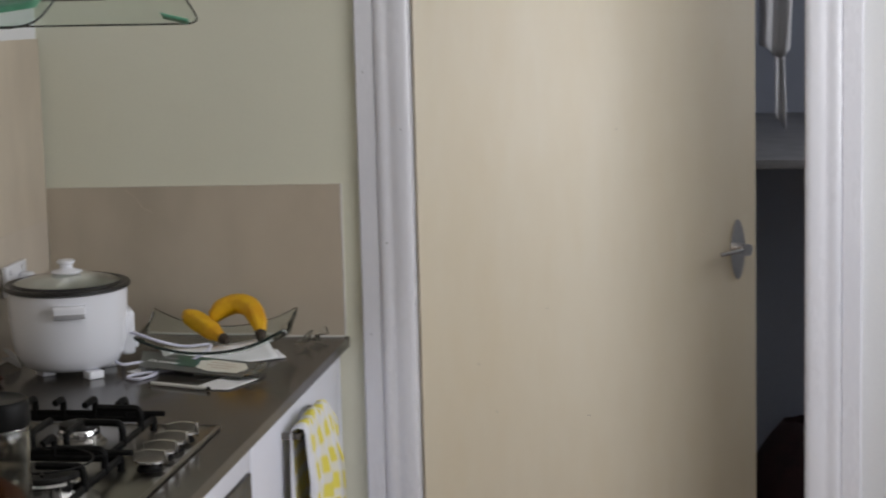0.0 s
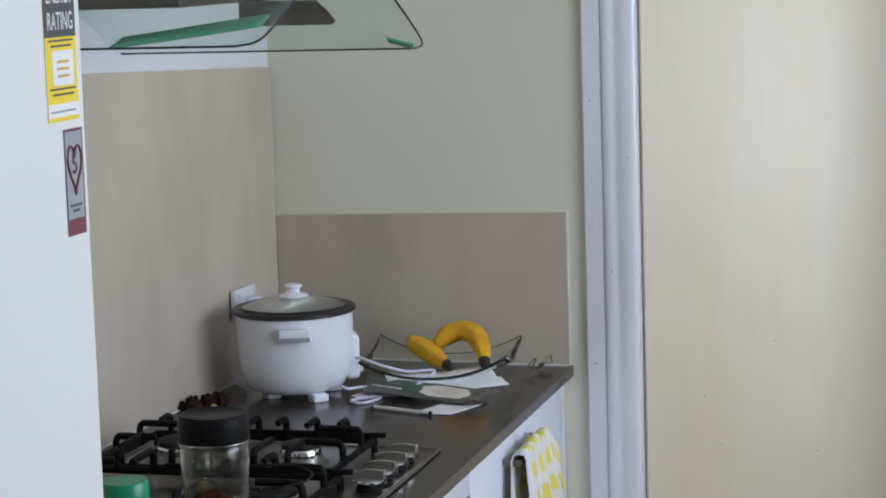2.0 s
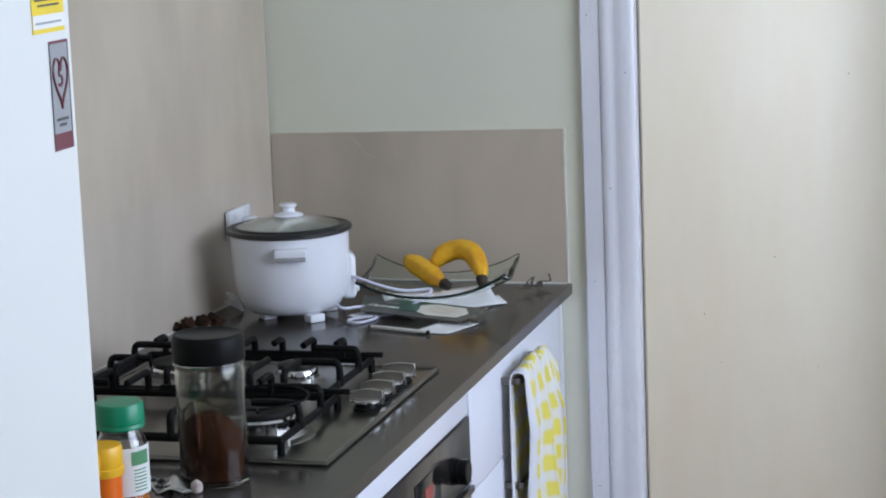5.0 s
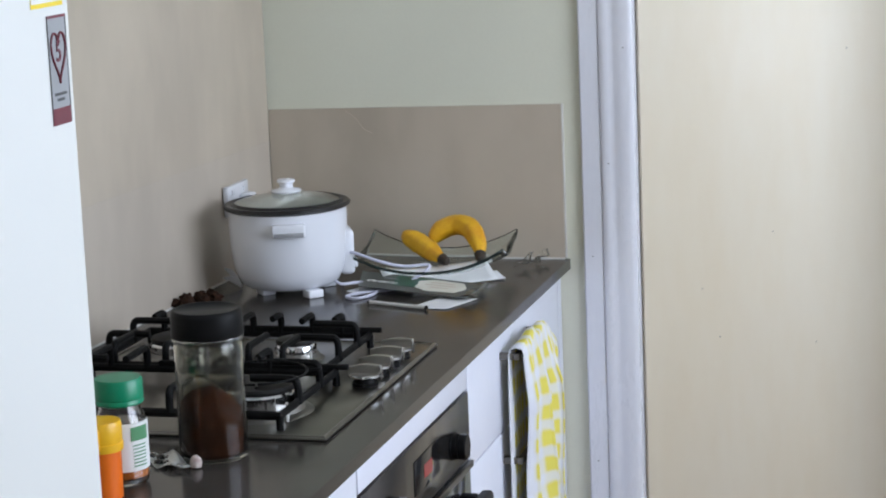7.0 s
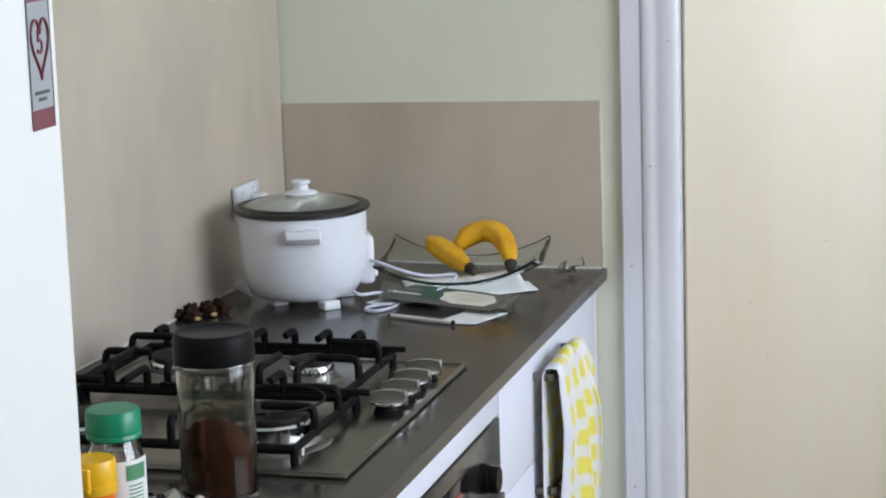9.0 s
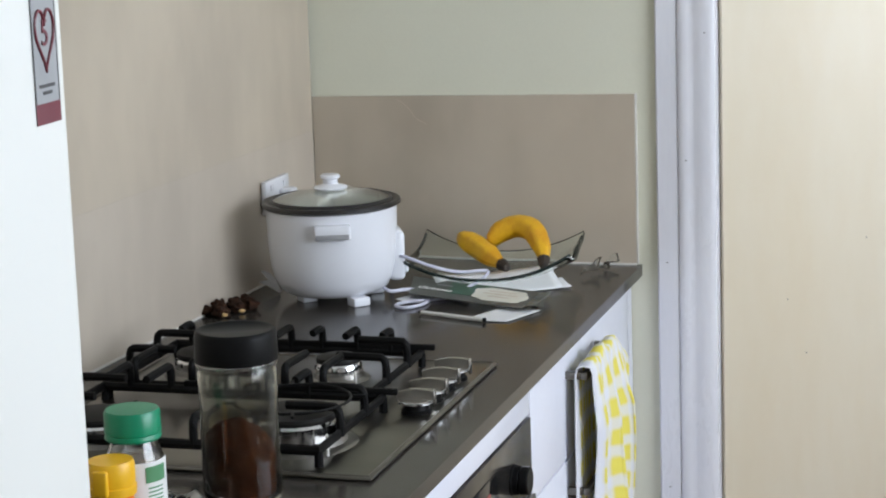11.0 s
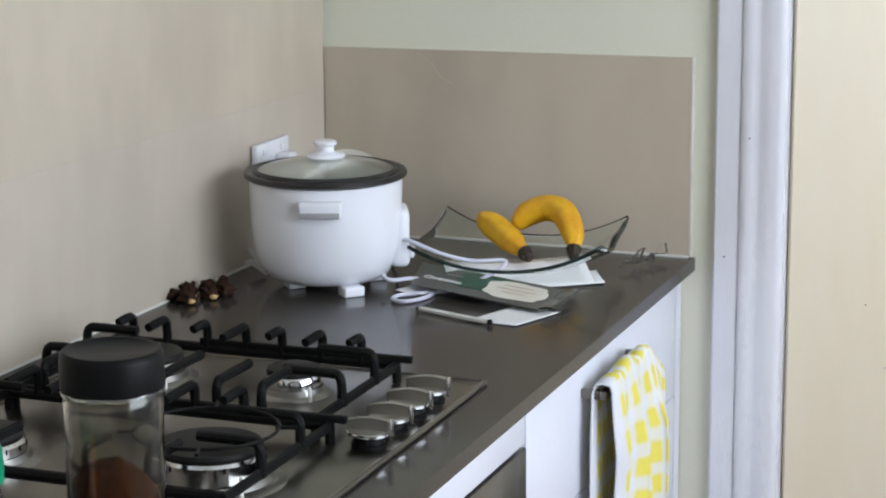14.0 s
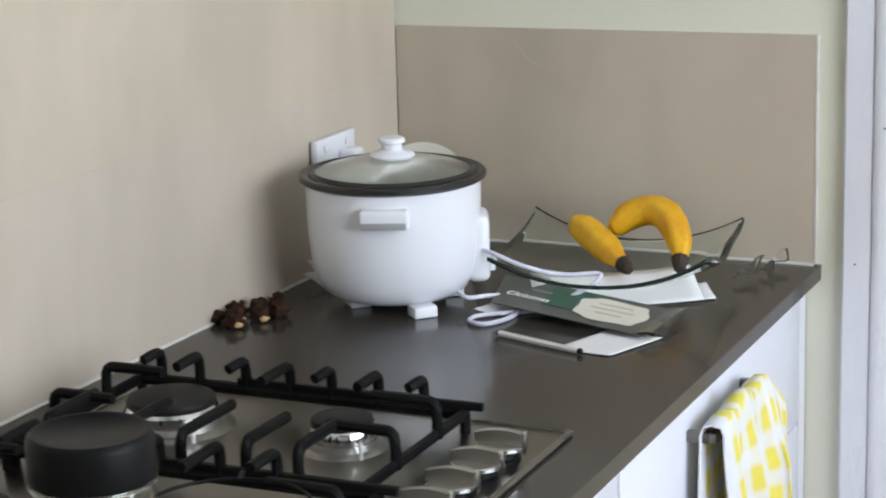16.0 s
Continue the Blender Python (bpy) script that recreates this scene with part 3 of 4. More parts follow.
oven = thing("oven", (.3, -1.04, 0), "built in oven with dark glass and steel control panel", "oven")
part("body", box_bm((.05, -1.338, .12), (.56, -.746, .82)), M_STEEL, oven)
panel = part("control_panel", box_bm((.561, -1.340, .712), (.584, -.744, .822), .002), mat("dark_steel_panel", (.17, .16, .15), (.13, .12, .115), .22, .9, scale=4, fine=100, stretch=(1, 10, 1)), oven)
part("display", box_bm((.584, -1.075, .742), (.5856, -.935, .796), .001), M_BLACKGLASS, panel)
part("digits", box_bm((.5857, -1.025, .757), (.5862, -.980, .778)), M_RED, panel, "dim red clock digits")
for y in (-.856, -1.20):
    k = part("knob", tube_bm([(.5842, y, .760), (.587, y, .760), (.588, y, .760), (.5955, y, .760), (.5965, y, .760)], [.0225, .0225, .0208, .0208, .0195], 28), M_BLACK, panel, "dark grey round control knob")
    part("grip", tube_bm([(.5967, y, .760), (.598, y, .760), (.6085, y, .760), (.610, y, .760)], [.0190, .0206, .0202, .0180], 28), M_BLACK, k)
    part("pointer", box_bm((.598, y - .0012, .7798), (.609, y + .0012, .7812), .0004), M_GREYPL, k)
odoor = part("oven_door", box_bm((.561, -1.340, .14), (.583, -.744, .708), .003), M_BLACKGLASS, oven, "black glass oven door")
part("handle", box_bm((.612, -1.29, .648), (.634, -.79, .672), .007, 3), M_BLACK, odoor, "thick black bar handle")
for y in (-1.26, -.825):
    part("post", box_bm((.5835, y, .651), (.6115, y + .022, .669), .003), M_BLACK, odoor)
part("trim", box_bm((.5835, -1.340, .696), (.589, -.744, .707), .001), M_STEEL, odoor)
solid("oven_filler", box_bm((.561, -1.340, .826), (.582, -.744, .874), .001), M_CAB, "white laminate filler strip above the oven", "panel")
near_unit = thing("base_cabinet", (.3, -1.78, 0), "white laminate base cabinet with plain doors", "cabinet")
part("body", box_bm((.02, -2.22, .1), (.562, -1.344, .878)), M_CAB, near_unit)
for y0 in (-2.22, -1.782):
    part("door", box_bm((.5635, y0 + .002, .104), (.582, y0 + .436, .874), .0012), M_CAB, near_unit)

# ---- hob ----
hob = thing("gas_hob", (.28, -1.05, .9), "stainless steel gas hob with black iron trivets", "hob")
HX0, HX1, HY0, HY1 = .036, .541, -1.343, -.760
part("plate", box_bm((HX0, HY0, .9012), (HX1, HY1, .9056), .0021, 3), M_STEEL, hob)
part("raised_edge", tube_bm([(HX0 + .005, HY0 + .005, .9044), (HX1 - .005, HY0 + .005, .9044), (HX1 - .005, HY1 - .005, .9044), (HX0 + .005, HY1 - .005, .9044)], .0032, 10, ring=True), M_STEEL, hob)
part("gasket", box_bm((HX0 + .004, HY0 + .004, .9001), (HX1 - .004, HY1 - .004, .9012), .0003), M_BLACK, hob, "thin black sealing strip")


def burner(x, y, r, h=0.0):
    z = .9056
    b = part("burner", lathe_bm([(r * 1.5, 0), (r * 1.46, .0015), (r * 1.25, .004), (r * 1.18, .010), (r * 1.13, .010), (r * 1.13, .006), (0, .006)], (x, y, z)), M_DISH, hob, "silver burner dish")
    part("burner_ring", lathe_bm([(r * 1.10, .0065), (r * 1.10, .020 + h), (r * 1.02, .024 + h), (r * .5, .024 + h), (0, .024 + h)], (x, y, z)), M_CHROME, b)
    k = int(r * 700)
    for i in range(0, k, 2):
        a = 2 * math.pi * i / k
        cx, cy = x + r * 1.10 * math.cos(a), y + r * 1.10 * math.sin(a)
        part("flame_slot", box_bm((cx - .0009, cy - .0009, z + .015 + h), (cx + .0009, cy + .0009, z + .0205 + h)), M_CAP, b)
    part("burner_cap", lathe_bm([(r * .98, .0242 + h), (r * 1.04, .0245 + h), (r * 1.06, .028 + h), (r * 1.02, .0315 + h), (r * .8, .0335 + h), (0, .0345 + h)], (x, y, z)), M_CAP, b, "black enamel burner cap")
    part("igniter", lathe_bm([(.0022, 0), (.0022, .016 + h), (.0012, .018 + h), (0, .018 + h)], (x + r * 1.15, y - r * 1.0, z), 10), M_OFFWHITE, b)


burner(.342, -.884, .030)
burner(.143, -.880, .044)
burner(.397, -1.210, .053, .010)
burner(.133, -1.2275, .044)

ZB, ZT = .926, .959


def trivet(y0, y1, x0, x1, hooks_far, hooks_near):
    g = part("trivet", tube_bm([(x0, y0, ZB), (x1, y0, ZB), (x1, y1, ZB), (x0, y1, ZB)], .0066, 8, ring=True), M_IRON, hob, "black cast iron pan support")
    for x, ln in hooks_far:
        part("finger", tube_bm(smooth_path([(x, y1, ZB - .004), (x, y1, ZT - .012), (x, y1 - .004, ZT - .002), (x, y1 - .016, ZT), (x - .004, y1 - ln * .84, ZT - .003)], 4), .0057, 8), M_IRON, g)
    for x, ln in hooks_near:
        part("finger", tube_bm(smooth_path([(x, y0, ZB - .004), (x, y0, ZT - .012), (x, y0 + .004, ZT - .002), (x, y0 + .016, ZT), (x + .002, y0 + ln * .84, ZT)], 4), .0057, 8), M_IRON, g)
    ym = (y0 + y1) / 2
    for xx, s in ((x0, 1), (x1, -1)):
        for yy in (ym - .046, ym + .050):
            part("finger", tube_bm(smooth_path([(xx, yy, ZB - .004), (xx, yy, ZT - .012), (xx + s * .004, yy, ZT - .002), (xx + s * .016, yy, ZT), (xx + s * .07, yy, ZT)], 4), .0057, 8), M_IRON, g)
    for xx in (x0, x1):
        for yy in (y0, y1):
            part("leg", tube_bm([(xx, yy, .9058), (xx, yy, ZB)], .0055, 8), M_IRON, g)
    part("flat_bar", box_bm((x0 + .12, y1 - .004, ZB + .0045), (x1 + .02, y1 + .004, ZB + .0125), .001), M_IRON, g)


FARX = [(.086, .036), (.133, .048), (.189, .036), (.242, .066), (.290, .036), (.344, .050), (.395, .034)]
trivet(-1.040, -.803, .060, .440, FARX, [(.10, .10), (.185, .10), (.25, .115), (.32, .095), (.375, .09)])
trivet(-1.309, -1.054, .060, .463, [(.10, .07), (.16, .085), (.235, .06), (.30, .075), (.36, .05)], [(.10, .085), (.20, .06), (.30, .07), (.385, .06)])
ring = [(.394 + .074 * math.cos(a), -1.208 + .074 * math.sin(a), .9615) for a in [2 * math.pi * i / 40 for i in range(40)]]
wok = thing("wok_ring", (.394, -1.208, .959), "thin black iron wok ring on the large burner", "wok ring")
part("ring", tube_bm(ring, .0018, 8, ring=True), M_IRON, wok)
for a in (20, 110, 200, 290):
    c, s = math.cos(radians(a)), math.sin(radians(a))
    part("lug", tube_bm([(.394 + .092 * c, -1.208 + .092 * s, .9615), (.394 + .070 * c, -1.208 + .070 * s, .9615)], .0022, 8), M_IRON, wok)
for y in (-.867, -.925, -.984, -1.043):
    k = part("knob", lathe_bm([(.0200, 0), (.0200, .004), (.0180, .0045), (.0165, .0125), (0, .0125)], (.505, y, .9056), 32), M_BLACK, hob, "silver topped round control knob")
    part("cap", lathe_bm([(0, .0127), (.0228, .0127), (.0238, .0138), (.0238, .0166), (.0228, .0176), (0, .0180)], (.505, y, .9056), 48), M_KNOB, k, "satin silver knob disc")
    part("edge_ring", lathe_bm([(.0236, .0128), (.0252, .0136), (.0252, .0164), (.0238, .0172)], (.505, y, .9056), 40, closed=True), M_CHROME, k)
    arch = [(.505 - .0262 + .0500 * i / 14, y - .0040, .9056 + .0232 + .0085 * math.sin(math.pi * (.12 + .62 * i / 14))) for i in range(15)]
    part("grip", prism_bm([(.4792, y - .0040, .9056 + .0165)] + arch + [(.5288, y - .0040, .9056 + .0165)], (0, .0080, 0)), M_KNOB, k, "upright silver finger grip")
    part("grip_end", box_bm((.5290, y - .0046, .9056 + .0090), (.5322, y + .0046, .9056 + .0312), .0007), M_CHROME, k, "bright polished grip end")

# ---- rice cooker ----
CX, CY = .146, -.338
cooker = thing("rice_cooker", (CX, CY, .9), "white rice cooker with a dark rim and glass lid", "rice cooker")
body = part("body", lathe_bm([(0, .011), (.062, .011), (.078, .014), (.090, .022), (.0985, .038), (.1045, .062), (.1075, .095), (.1085, .13), (.1090, .156), (.104, .157), (.103, .14)], (CX, CY, .9), 72), M_WHITEPL, cooker)
part("rim", lathe_bm([(.104, .1572), (.1130, .1577), (.1160, .1598), (.1160, .1642), (.1140, .1668), (.108, .1668), (.1035, .1645), (.102, .160)], (CX, CY, .9), 72, closed=True), M_RIM, cooker, "dark brown rolled rim")
part("inner_pot", lathe_bm([(.1015, .158), (.098, .15), (.096, .08), (.09, .03), (0, .026)], (CX, CY, .9), 48), mat("grey_nonstick_pot", (.16, .16, .155), (.12, .12, .115), .3, .4, scale=9, fine=150), cooker)
lid = part("lid", lathe_bm([(.1015, .1655), (.098, .1680), (.085, .1725), (.06, .1780), (.03, .1815), (0, .1825), (0, .1805), (.03, .1795), (.06, .1760), (.085, .1705), (.098, .1660), (.1005, .1642)], (CX, CY, .9), 64), M_GLASS, cooker, "domed clear glass lid")
lid.visible_shadow = False
part("lid_band", lathe_bm([(.0965, .1690), (.1015, .1650), (.1027, .1665), (.0985, .1707)], (CX, CY, .9), 64, closed=True), M_RIM, lid, "dark lid edge")
part("lid_knob", lathe_bm([(0, .1845), (.027, .1845), (.0285, .187), (.026, .1895), (.016, .1915), (.0125, .194), (.0125, .2005), (.0165, .203), (.0165, .2065), (.014, .2085), (0, .209)], (CX, CY, .9), 36), M_WHITEPL, lid, "white plastic lid knob")
rice = lathe_bm([(.0965, .150), (.090, .1570), (.078, .1625), (.06, .1665), (.03, .1700), (.012, .171), (0, .1712)], (CX, CY, .9), 48)
for v in rice.verts:
    d = v.co - Vector((CX, CY, 0))
    ang = math.degrees(math.atan2(d.y, d.x))
    if -75 < ang < 40 and d.xy.length > .050 or 150 < ang < 175 and .03 < d.xy.length < .08:
        v.co.z -= .045
    v.co.z += .0012 * noise.noise(v.co * 90)
part("cooked_rice", rice, mat("steamed_rice", (.80, .80, .72), (.66, .66, .58), .6, scale=18, fine=200, bump=.3), cooker, "pale rice close under the lid")


def round_cooker(angle, out0, out1, w, z0, z1, bev, m, name, parent, label=""):
    """A block that stands out of the side of the cooker."""
    b = box_bm((out0, -w / 2, z0), (out1, w / 2, z1), bev, 3)
    c, s = math.cos(radians(angle)), math.sin(radians(angle))
    for v in b.verts:
        x, y = v.co.x, v.co.y
        v.co.x, v.co.y = CX + x * c - y * s, CY + x * s + y * c
    return part(name, b, m, parent, label)


HA = -70.5
hd = round_cooker(HA, .100, .124, .060, 1.0185, 1.0420, .004, M_WHITEPL, "handle", cooker, "white plastic side handle")
# grey strip laid on the handle as shade under its grip
round_cooker(HA, .1235, .1250, .054, 1.0200, 1.0280, .0005, M_GREYPL, "grip_shade_strip", hd)
round_cooker(HA + 180, .100, .124, .060, 1.0185, 1.0420, .004, M_WHITEPL, "handle", cooker, "white plastic side handle")
cp = round_cooker(24, .090, .1175, .066, .928, 1.012, .009, M_WHITEPL, "control_box", cooker, "white switch housing")
round_cooker(24, .1176, .1245, .024, .938, .949, .002, M_WHITEPL, "switch_lever", cp)
for a, o in ((-43, .097), (-136, .064), (43, .085), (137, .085)):
    round_cooker(a, o - .026, o, .030, .9003, .9145, .002, M_WHITEPL, "foot", cooker)

cable = smooth_path([(.2257, -.3400, .925), (.2489, -.3554, .917), (.2719, -.3297, .915), (.2939, -.3081, .9075), (.3090, -.3280, .9035), (.3162, -.3771, .9035), (.2993, -.4151, .9035), (.2761, -.4096, .9035), (.2761, -.3848, .9035), (.3041, -.3612, .9035), (.3390, -.3308, .9035), (.3560, -.3094, .909), (.3760, -.2980, .920), (.3940, -.2880, .932),
                     (.3920, -.2757, .939), (.3520, -.2980, .940), (.3140, -.3253, .954), (.2618, -.3244, .970), (.2286, -.2781, .955), (.2035, -.2136, .92), (.1434, -.1343, .905), (.0483, -.0975, .905), (.0211, -.1313, .93), (.0150, -.1643, 1.0), (.0189, -.1903, 1.035)], 8)
solid("power_cable", tube_bm(cable, .0029, 10), M_CABLE, "white power cable looping over the glass plate", "cable")

outlet = thing("power_outlet", (wx(-.2), -.2, 1.06), "white double power outlet on the tiled wall", "outlet")
part("plate", box_bm((wx(-.20) + .0004, -.262, 1.022), (wx(-.20) + .011, -.150, 1.080), .003), M_WHITEPL, outlet)
for y in (-.238, -.176):
    part("switch", box_bm((wx(-.20) + .011, y - .006, 1.062), (wx(-.20) + .0135, y + .006, 1.072), .001), M_WHITEPL, outlet)
part("plug", box_bm((wx(-.20) + .011, -.204, 1.032), (wx(-.20) + .036, -.172, 1.060), .006, 3), M_WHITEPL, outlet, "white moulded plug")

# cream plate that leans in the corner behind the cooker
bm = lathe_bm([(0, 0), (.045, .001), (.062, .008), (.072, .012), (.072, .0145), (.061, .011), (.045, .004), (0, .003)], (0, 0, 0), 48)
bmesh.ops.transform(bm, matrix=pose(.0615, -.0603, .972, 76, 0, 8), verts=bm.verts[:])
solid("side_plate", bm, M_CARD, "cream ceramic side plate leaning in the corner", "plate")

# ---- glass fruit plate, bananas, papers ----
P00, P10, P01, P11 = Vector((.2508, -.3224, 0)), Vector((.5351, -.2712, 0)), Vector((.2253, -.0626, 0)), Vector((.5059, -.0320, 0))


def plate_at(u, v):
    p = (P00 * (1 - u) + P10 * u) * (1 - v) + (P01 * (1 - u) + P11 * u) * v
    a, b = 2 * u - 1, 2 * v - 1
    wave = .0035 * math.sin(3.5 * math.pi * v + .6) * max(0, a) ** 3
    return (p.x, p.y, .9075 + .039 * abs(a) ** 2.2 + .019 * abs(b) ** 2.2 + wave)


fruit_plate = solid("fruit_plate", sheet_bm(plate_at, 28, 28, .005), [M_PLATEGLASS, M_EDGE], "square curved clear glass plate holding bananas", "plate")
fruit_plate.visible_shadow = False


def banana(name, pts, r, label):
    path = smooth_path(pts, 7)
    k = len(path)
    rad = []
    for i in range(k):
        t = i / (k - 1)
        rad.append(r * min(1, .66 + 2.2 * t) * min(1, .40 + 1.75 * (1 - t)) * (1 + .06 * math.sin(math.pi * t)))
    b = thing(name, path[k // 2] - Vector((0, 0, r)), label, "banana", group="bananas on the plate")
    bm = tube_bm(path, rad, 20)
    for q, v in enumerate(bm.verts):
        v.co += (path[q // 20] - v.co) * (.06 + .06 * math.cos(5 * 2 * math.pi * (q % 20) / 20))
    for v in bm.verts:
        v.co += Vector((noise.noise(v.co * 40), noise.noise(v.co * 40 + Vector((5, 1, 0))), noise.noise(v.co * 40 + Vector((0, 9, 2))))) * .0012
    part("skin", bm, M_BANANA, b)
    d = (path[-1] - path[-2]).normalized()
    part("blossom_end", tube_bm([path[-1] - d * .006, path[-1] + d * .003, path[-1] + d * .011, path[-1] + d * .014], [r * .60, r * .50, r * .40, r * .22], 9), M_BANTIP, b)
    d = (path[0] - path[1]).normalized()
    part("stalk", tube_bm([path[0] - d * .003, path[0] + d * .004, path[0] + d * .008], [r * .58, r * .40, r * .26], 8), M_BANANA, b)


banana("banana", [(.3150, -.1473, .970), (.3420, -.1666, .960), (.3760, -.1939, .948), (.4090, -.2253, .938)], .0190, "ripe yellow banana lying flat on the glass plate")
banana("banana", [(.3640, -.1372, .962), (.3848, -.1283, .980), (.4146, -.1271, .988), (.4455, -.1485, .980), (.4666, -.1801, .959), (.4738, -.2035, .942)], .0194, "ripe yellow banana arched over on the glass plate")


def flat(name, quad, z, t, m, label, category, curl=.0, lean=.0):
    """A sheet of paper or card with a slight curl."""
    q = [Vector((x, y, 0)) for x, y in quad]

    def f(u, v):
        p = (q[0] * (1 - u) + q[1] * u) * (1 - v) + (q[3] * (1 - u) + q[2] * u) * v
        zz = z[0] * (1 - u) + z[1] * u if isinstance(z, tuple) else z
        return (p.x, p.y, zz + lean * v + curl * (4 * (u - .5) ** 2 * .6 + (u * v) ** 3 * .8))
    return solid(name, sheet_bm(f, 14, 8, t), [m, m], label, category)


flat("paper_sheet", [(.3340, -.3351), (.5148, -.2312), (.4724, -.1572), (.2937, -.2588)], .9022, .0004, M_PAPER, "white printed sheet of paper under the glass plate", "paper", .004, .020)
flat("paper_sheet", [(.3440, -.3306), (.5246, -.2144), (.4922, -.1523), (.3137, -.2662)], .9010, .0004, M_PAPER, "white folded sheet of paper on the benchtop", "paper", .003)
flat("paper_slip", [(.2836, -.2511), (.4136, -.2700), (.4030, -.1805), (.2734, -.1615)], .9040, .0004, M_CARD, "pale paper slip seen through the glass plate", "paper", .0)

# printed card in a clear sleeve
E1, E2, E3, E4 = Vector((.2576, -.2489, .919)), Vector((.5117, -.3247, .913)), Vector((.5037, -.4239, .908)), Vector((.2800, -.3532, .912))
booklet = thing("greeting_card", (.3841, -.3370, .901), "charcoal and green printed greeting card in clear sleeve", "card")


def on_card(u, v, h=0.0):
    p = (E4 * (1 - u) + E3 * u) * (1 - v) + (E1 * (1 - u) + E2 * u) * v
    return p + Vector((0, 0, h))


def card_patch(u0, u1, v0, v1, h, t=.0004):
    return prism_bm([on_card(u0, v0, h), on_card(u1, v0, h), on_card(u1, v1, h), on_card(u0, v1, h)], (0, 0, t))


part("cover", card_patch(0, 1, 0, 1, 0, .0012), M_GREYCARD, booklet)
part("green_panel", card_patch(.30, .62, .30, .97, .0014), M_GREENCARD, booklet, "dark green printed panel")
oval = []
for i in range(40):
    a = 2 * math.pi * i / 40
    oval.append(on_card(.70 + .205 * math.copysign(abs(math.cos(a)) ** .6, math.cos(a)) * (1 + .05 * math.cos(7 * a)), .50 + .36 * math.copysign(abs(math.sin(a)) ** .7, math.sin(a)) * (1 + .05 * math.cos(7 * a)), .002))
part("ornate_label", prism_bm(oval, (0, 0, .0003)), M_CARD, booklet, "cream scalloped label")
for i, (u0, u1) in enumerate(((.60, .80), (.57, .83), (.62, .78))):
    part("printed_line", card_patch(u0, u1, .66 - .15 * i, .70 - .15 * i, .0025, .0002), M_FAINTINK, booklet)
mx = frame_matrix(on_card(.20, .42, .0020), E3 - E4, E1 - E4)
part("lettering", text_bm("Christmas", .0165, mx, .0003), M_LABELWHITE, booklet, "white lettering")
part("printed_line", card_patch(.20, .32, .66, .71, .0018, .0002), M_LABELGREY, booklet)
sl = part("clear_sleeve", sheet_bm(lambda u, v: tuple(on_card(.95 + .11 * u, -.04 + 1.08 * v, .003 + .004 * math.sin(6 * v + 3 * u) * u + .003 * math.sin(17 * v) * u)), 12, 16, .0006), [M_CLEAR, M_CLEAR], booklet, "crinkled clear plastic sleeve")
sl.visible_shadow = False
flat("white_card", [(.4130, -.4800), (.4830, -.4870), (.5170, -.4020), (.4444, -.3919)], .9016, .0006, M_PAPER, "small white card on the benchtop", "card", .001)
flat("white_card", [(.2589, -.3591), (.3041, -.3736), (.3240, -.3232), (.2788, -.3088)], .9030, .0006, M_PAPER, "small white paper corner beside the cable", "paper", .002)
pencil = thing("pencil", (.3848, -.4666, .9), "slim silver grey pencil on the benchtop", "pencil")
A, B = Vector((.3245, -.4471, .9045)), Vector((.4452, -.4895, .9045))
part("shaft", tube_bm([A + (B - A) * .06, B], .0036, 6), M_OFFWHITE, pencil)
part("tip", tube_bm([A + (B - A) * .06, A + (B - A) * .02, A], [.0036, .002, .0006], 6), M_IRON, pencil)
part("end_cap", tube_bm([B, B + (B - A) * .03], .0036, 8), M_IRON, pencil)

wrap = thing("plastic_wrapper", (.5409, -.0720, .9), "crumpled clear plastic wrapper by the wall", "wrapper")
random.seed(5)
for i in range(4):
    o = Vector((.520 + .010 * i, -.130 + .022 * i, .9012 + .002 * (i % 2)))
    d = Vector((random.uniform(.015, .03), random.uniform(-.01, .03), random.uniform(.001, .012)))
    e = Vector((random.uniform(-.015, .005), random.uniform(.015, .035), random.uniform(.001, .012)))
    w = part("fold", sheet_bm(lambda u, v, o=o, d=d, e=e: tuple(o + d * u + e * v + Vector((0, 0, .004 * math.sin(5 * u + 4 * v) + .004))), 5, 5, .0008), [M_CLEAR, M_CLEAR], wrap)
    w.visible_shadow = False

# dry nuts by the wall
random.seed(11)
for i, (x, y) in enumerate(((.0015, -.5038), (.0238, -.4960), (.0117, -.4716), (.0361, -.4605), (.0482, -.4782), (.0604, -.4527), (.0319, -.5157), (.0240, -.4411), (.0463, -.4450))):
    x -= .020
    s = random.uniform(.0085, .0125)
    nut = thing("dry_nut", (x, y, .9), "dry dark brown nut, cracked open, on the benchtop", "nut", group="nuts by the wall")
    bm = bmesh.new()
    bmesh.ops.create_icosphere(bm, subdivisions=3, radius=s)
    for v in bm.verts:
        n1 = noise.noise(v.co * 170 + Vector((7 * i, 0, 3)))
        n2 = noise.noise(v.co * 480 + Vector((0, 5 * i, 1)))
        v.co *= 1 + .75 * n1 + .30 * n2
        v.co = Vector((x + v.co.x * random.uniform(.99, 1.01), y + v.co.y * (.8 + .1 * (i % 3)), max(.9002, .9002 + s * .72 + v.co.z * .78)))
    part("shell", bm, M_NUT, nut)
    if i in (1, 4, 6):
        bm = bmesh.new()
        bmesh.ops.create_icosphere(bm, subdivisions=2, radius=s * .52)
        for v in bm.verts:
            v.co *= 1 + .5 * noise.noise(v.co * 200 + Vector((i, i, 0)))
            v.co = Vector((x + s * .75 + v.co.x, y - s * .45 + v.co.y, max(.9002, .9002 + s * .45 + v.co.z * .6)))
        part("kernel", bm, M_NUTIN, nut, "pale exposed kernel")
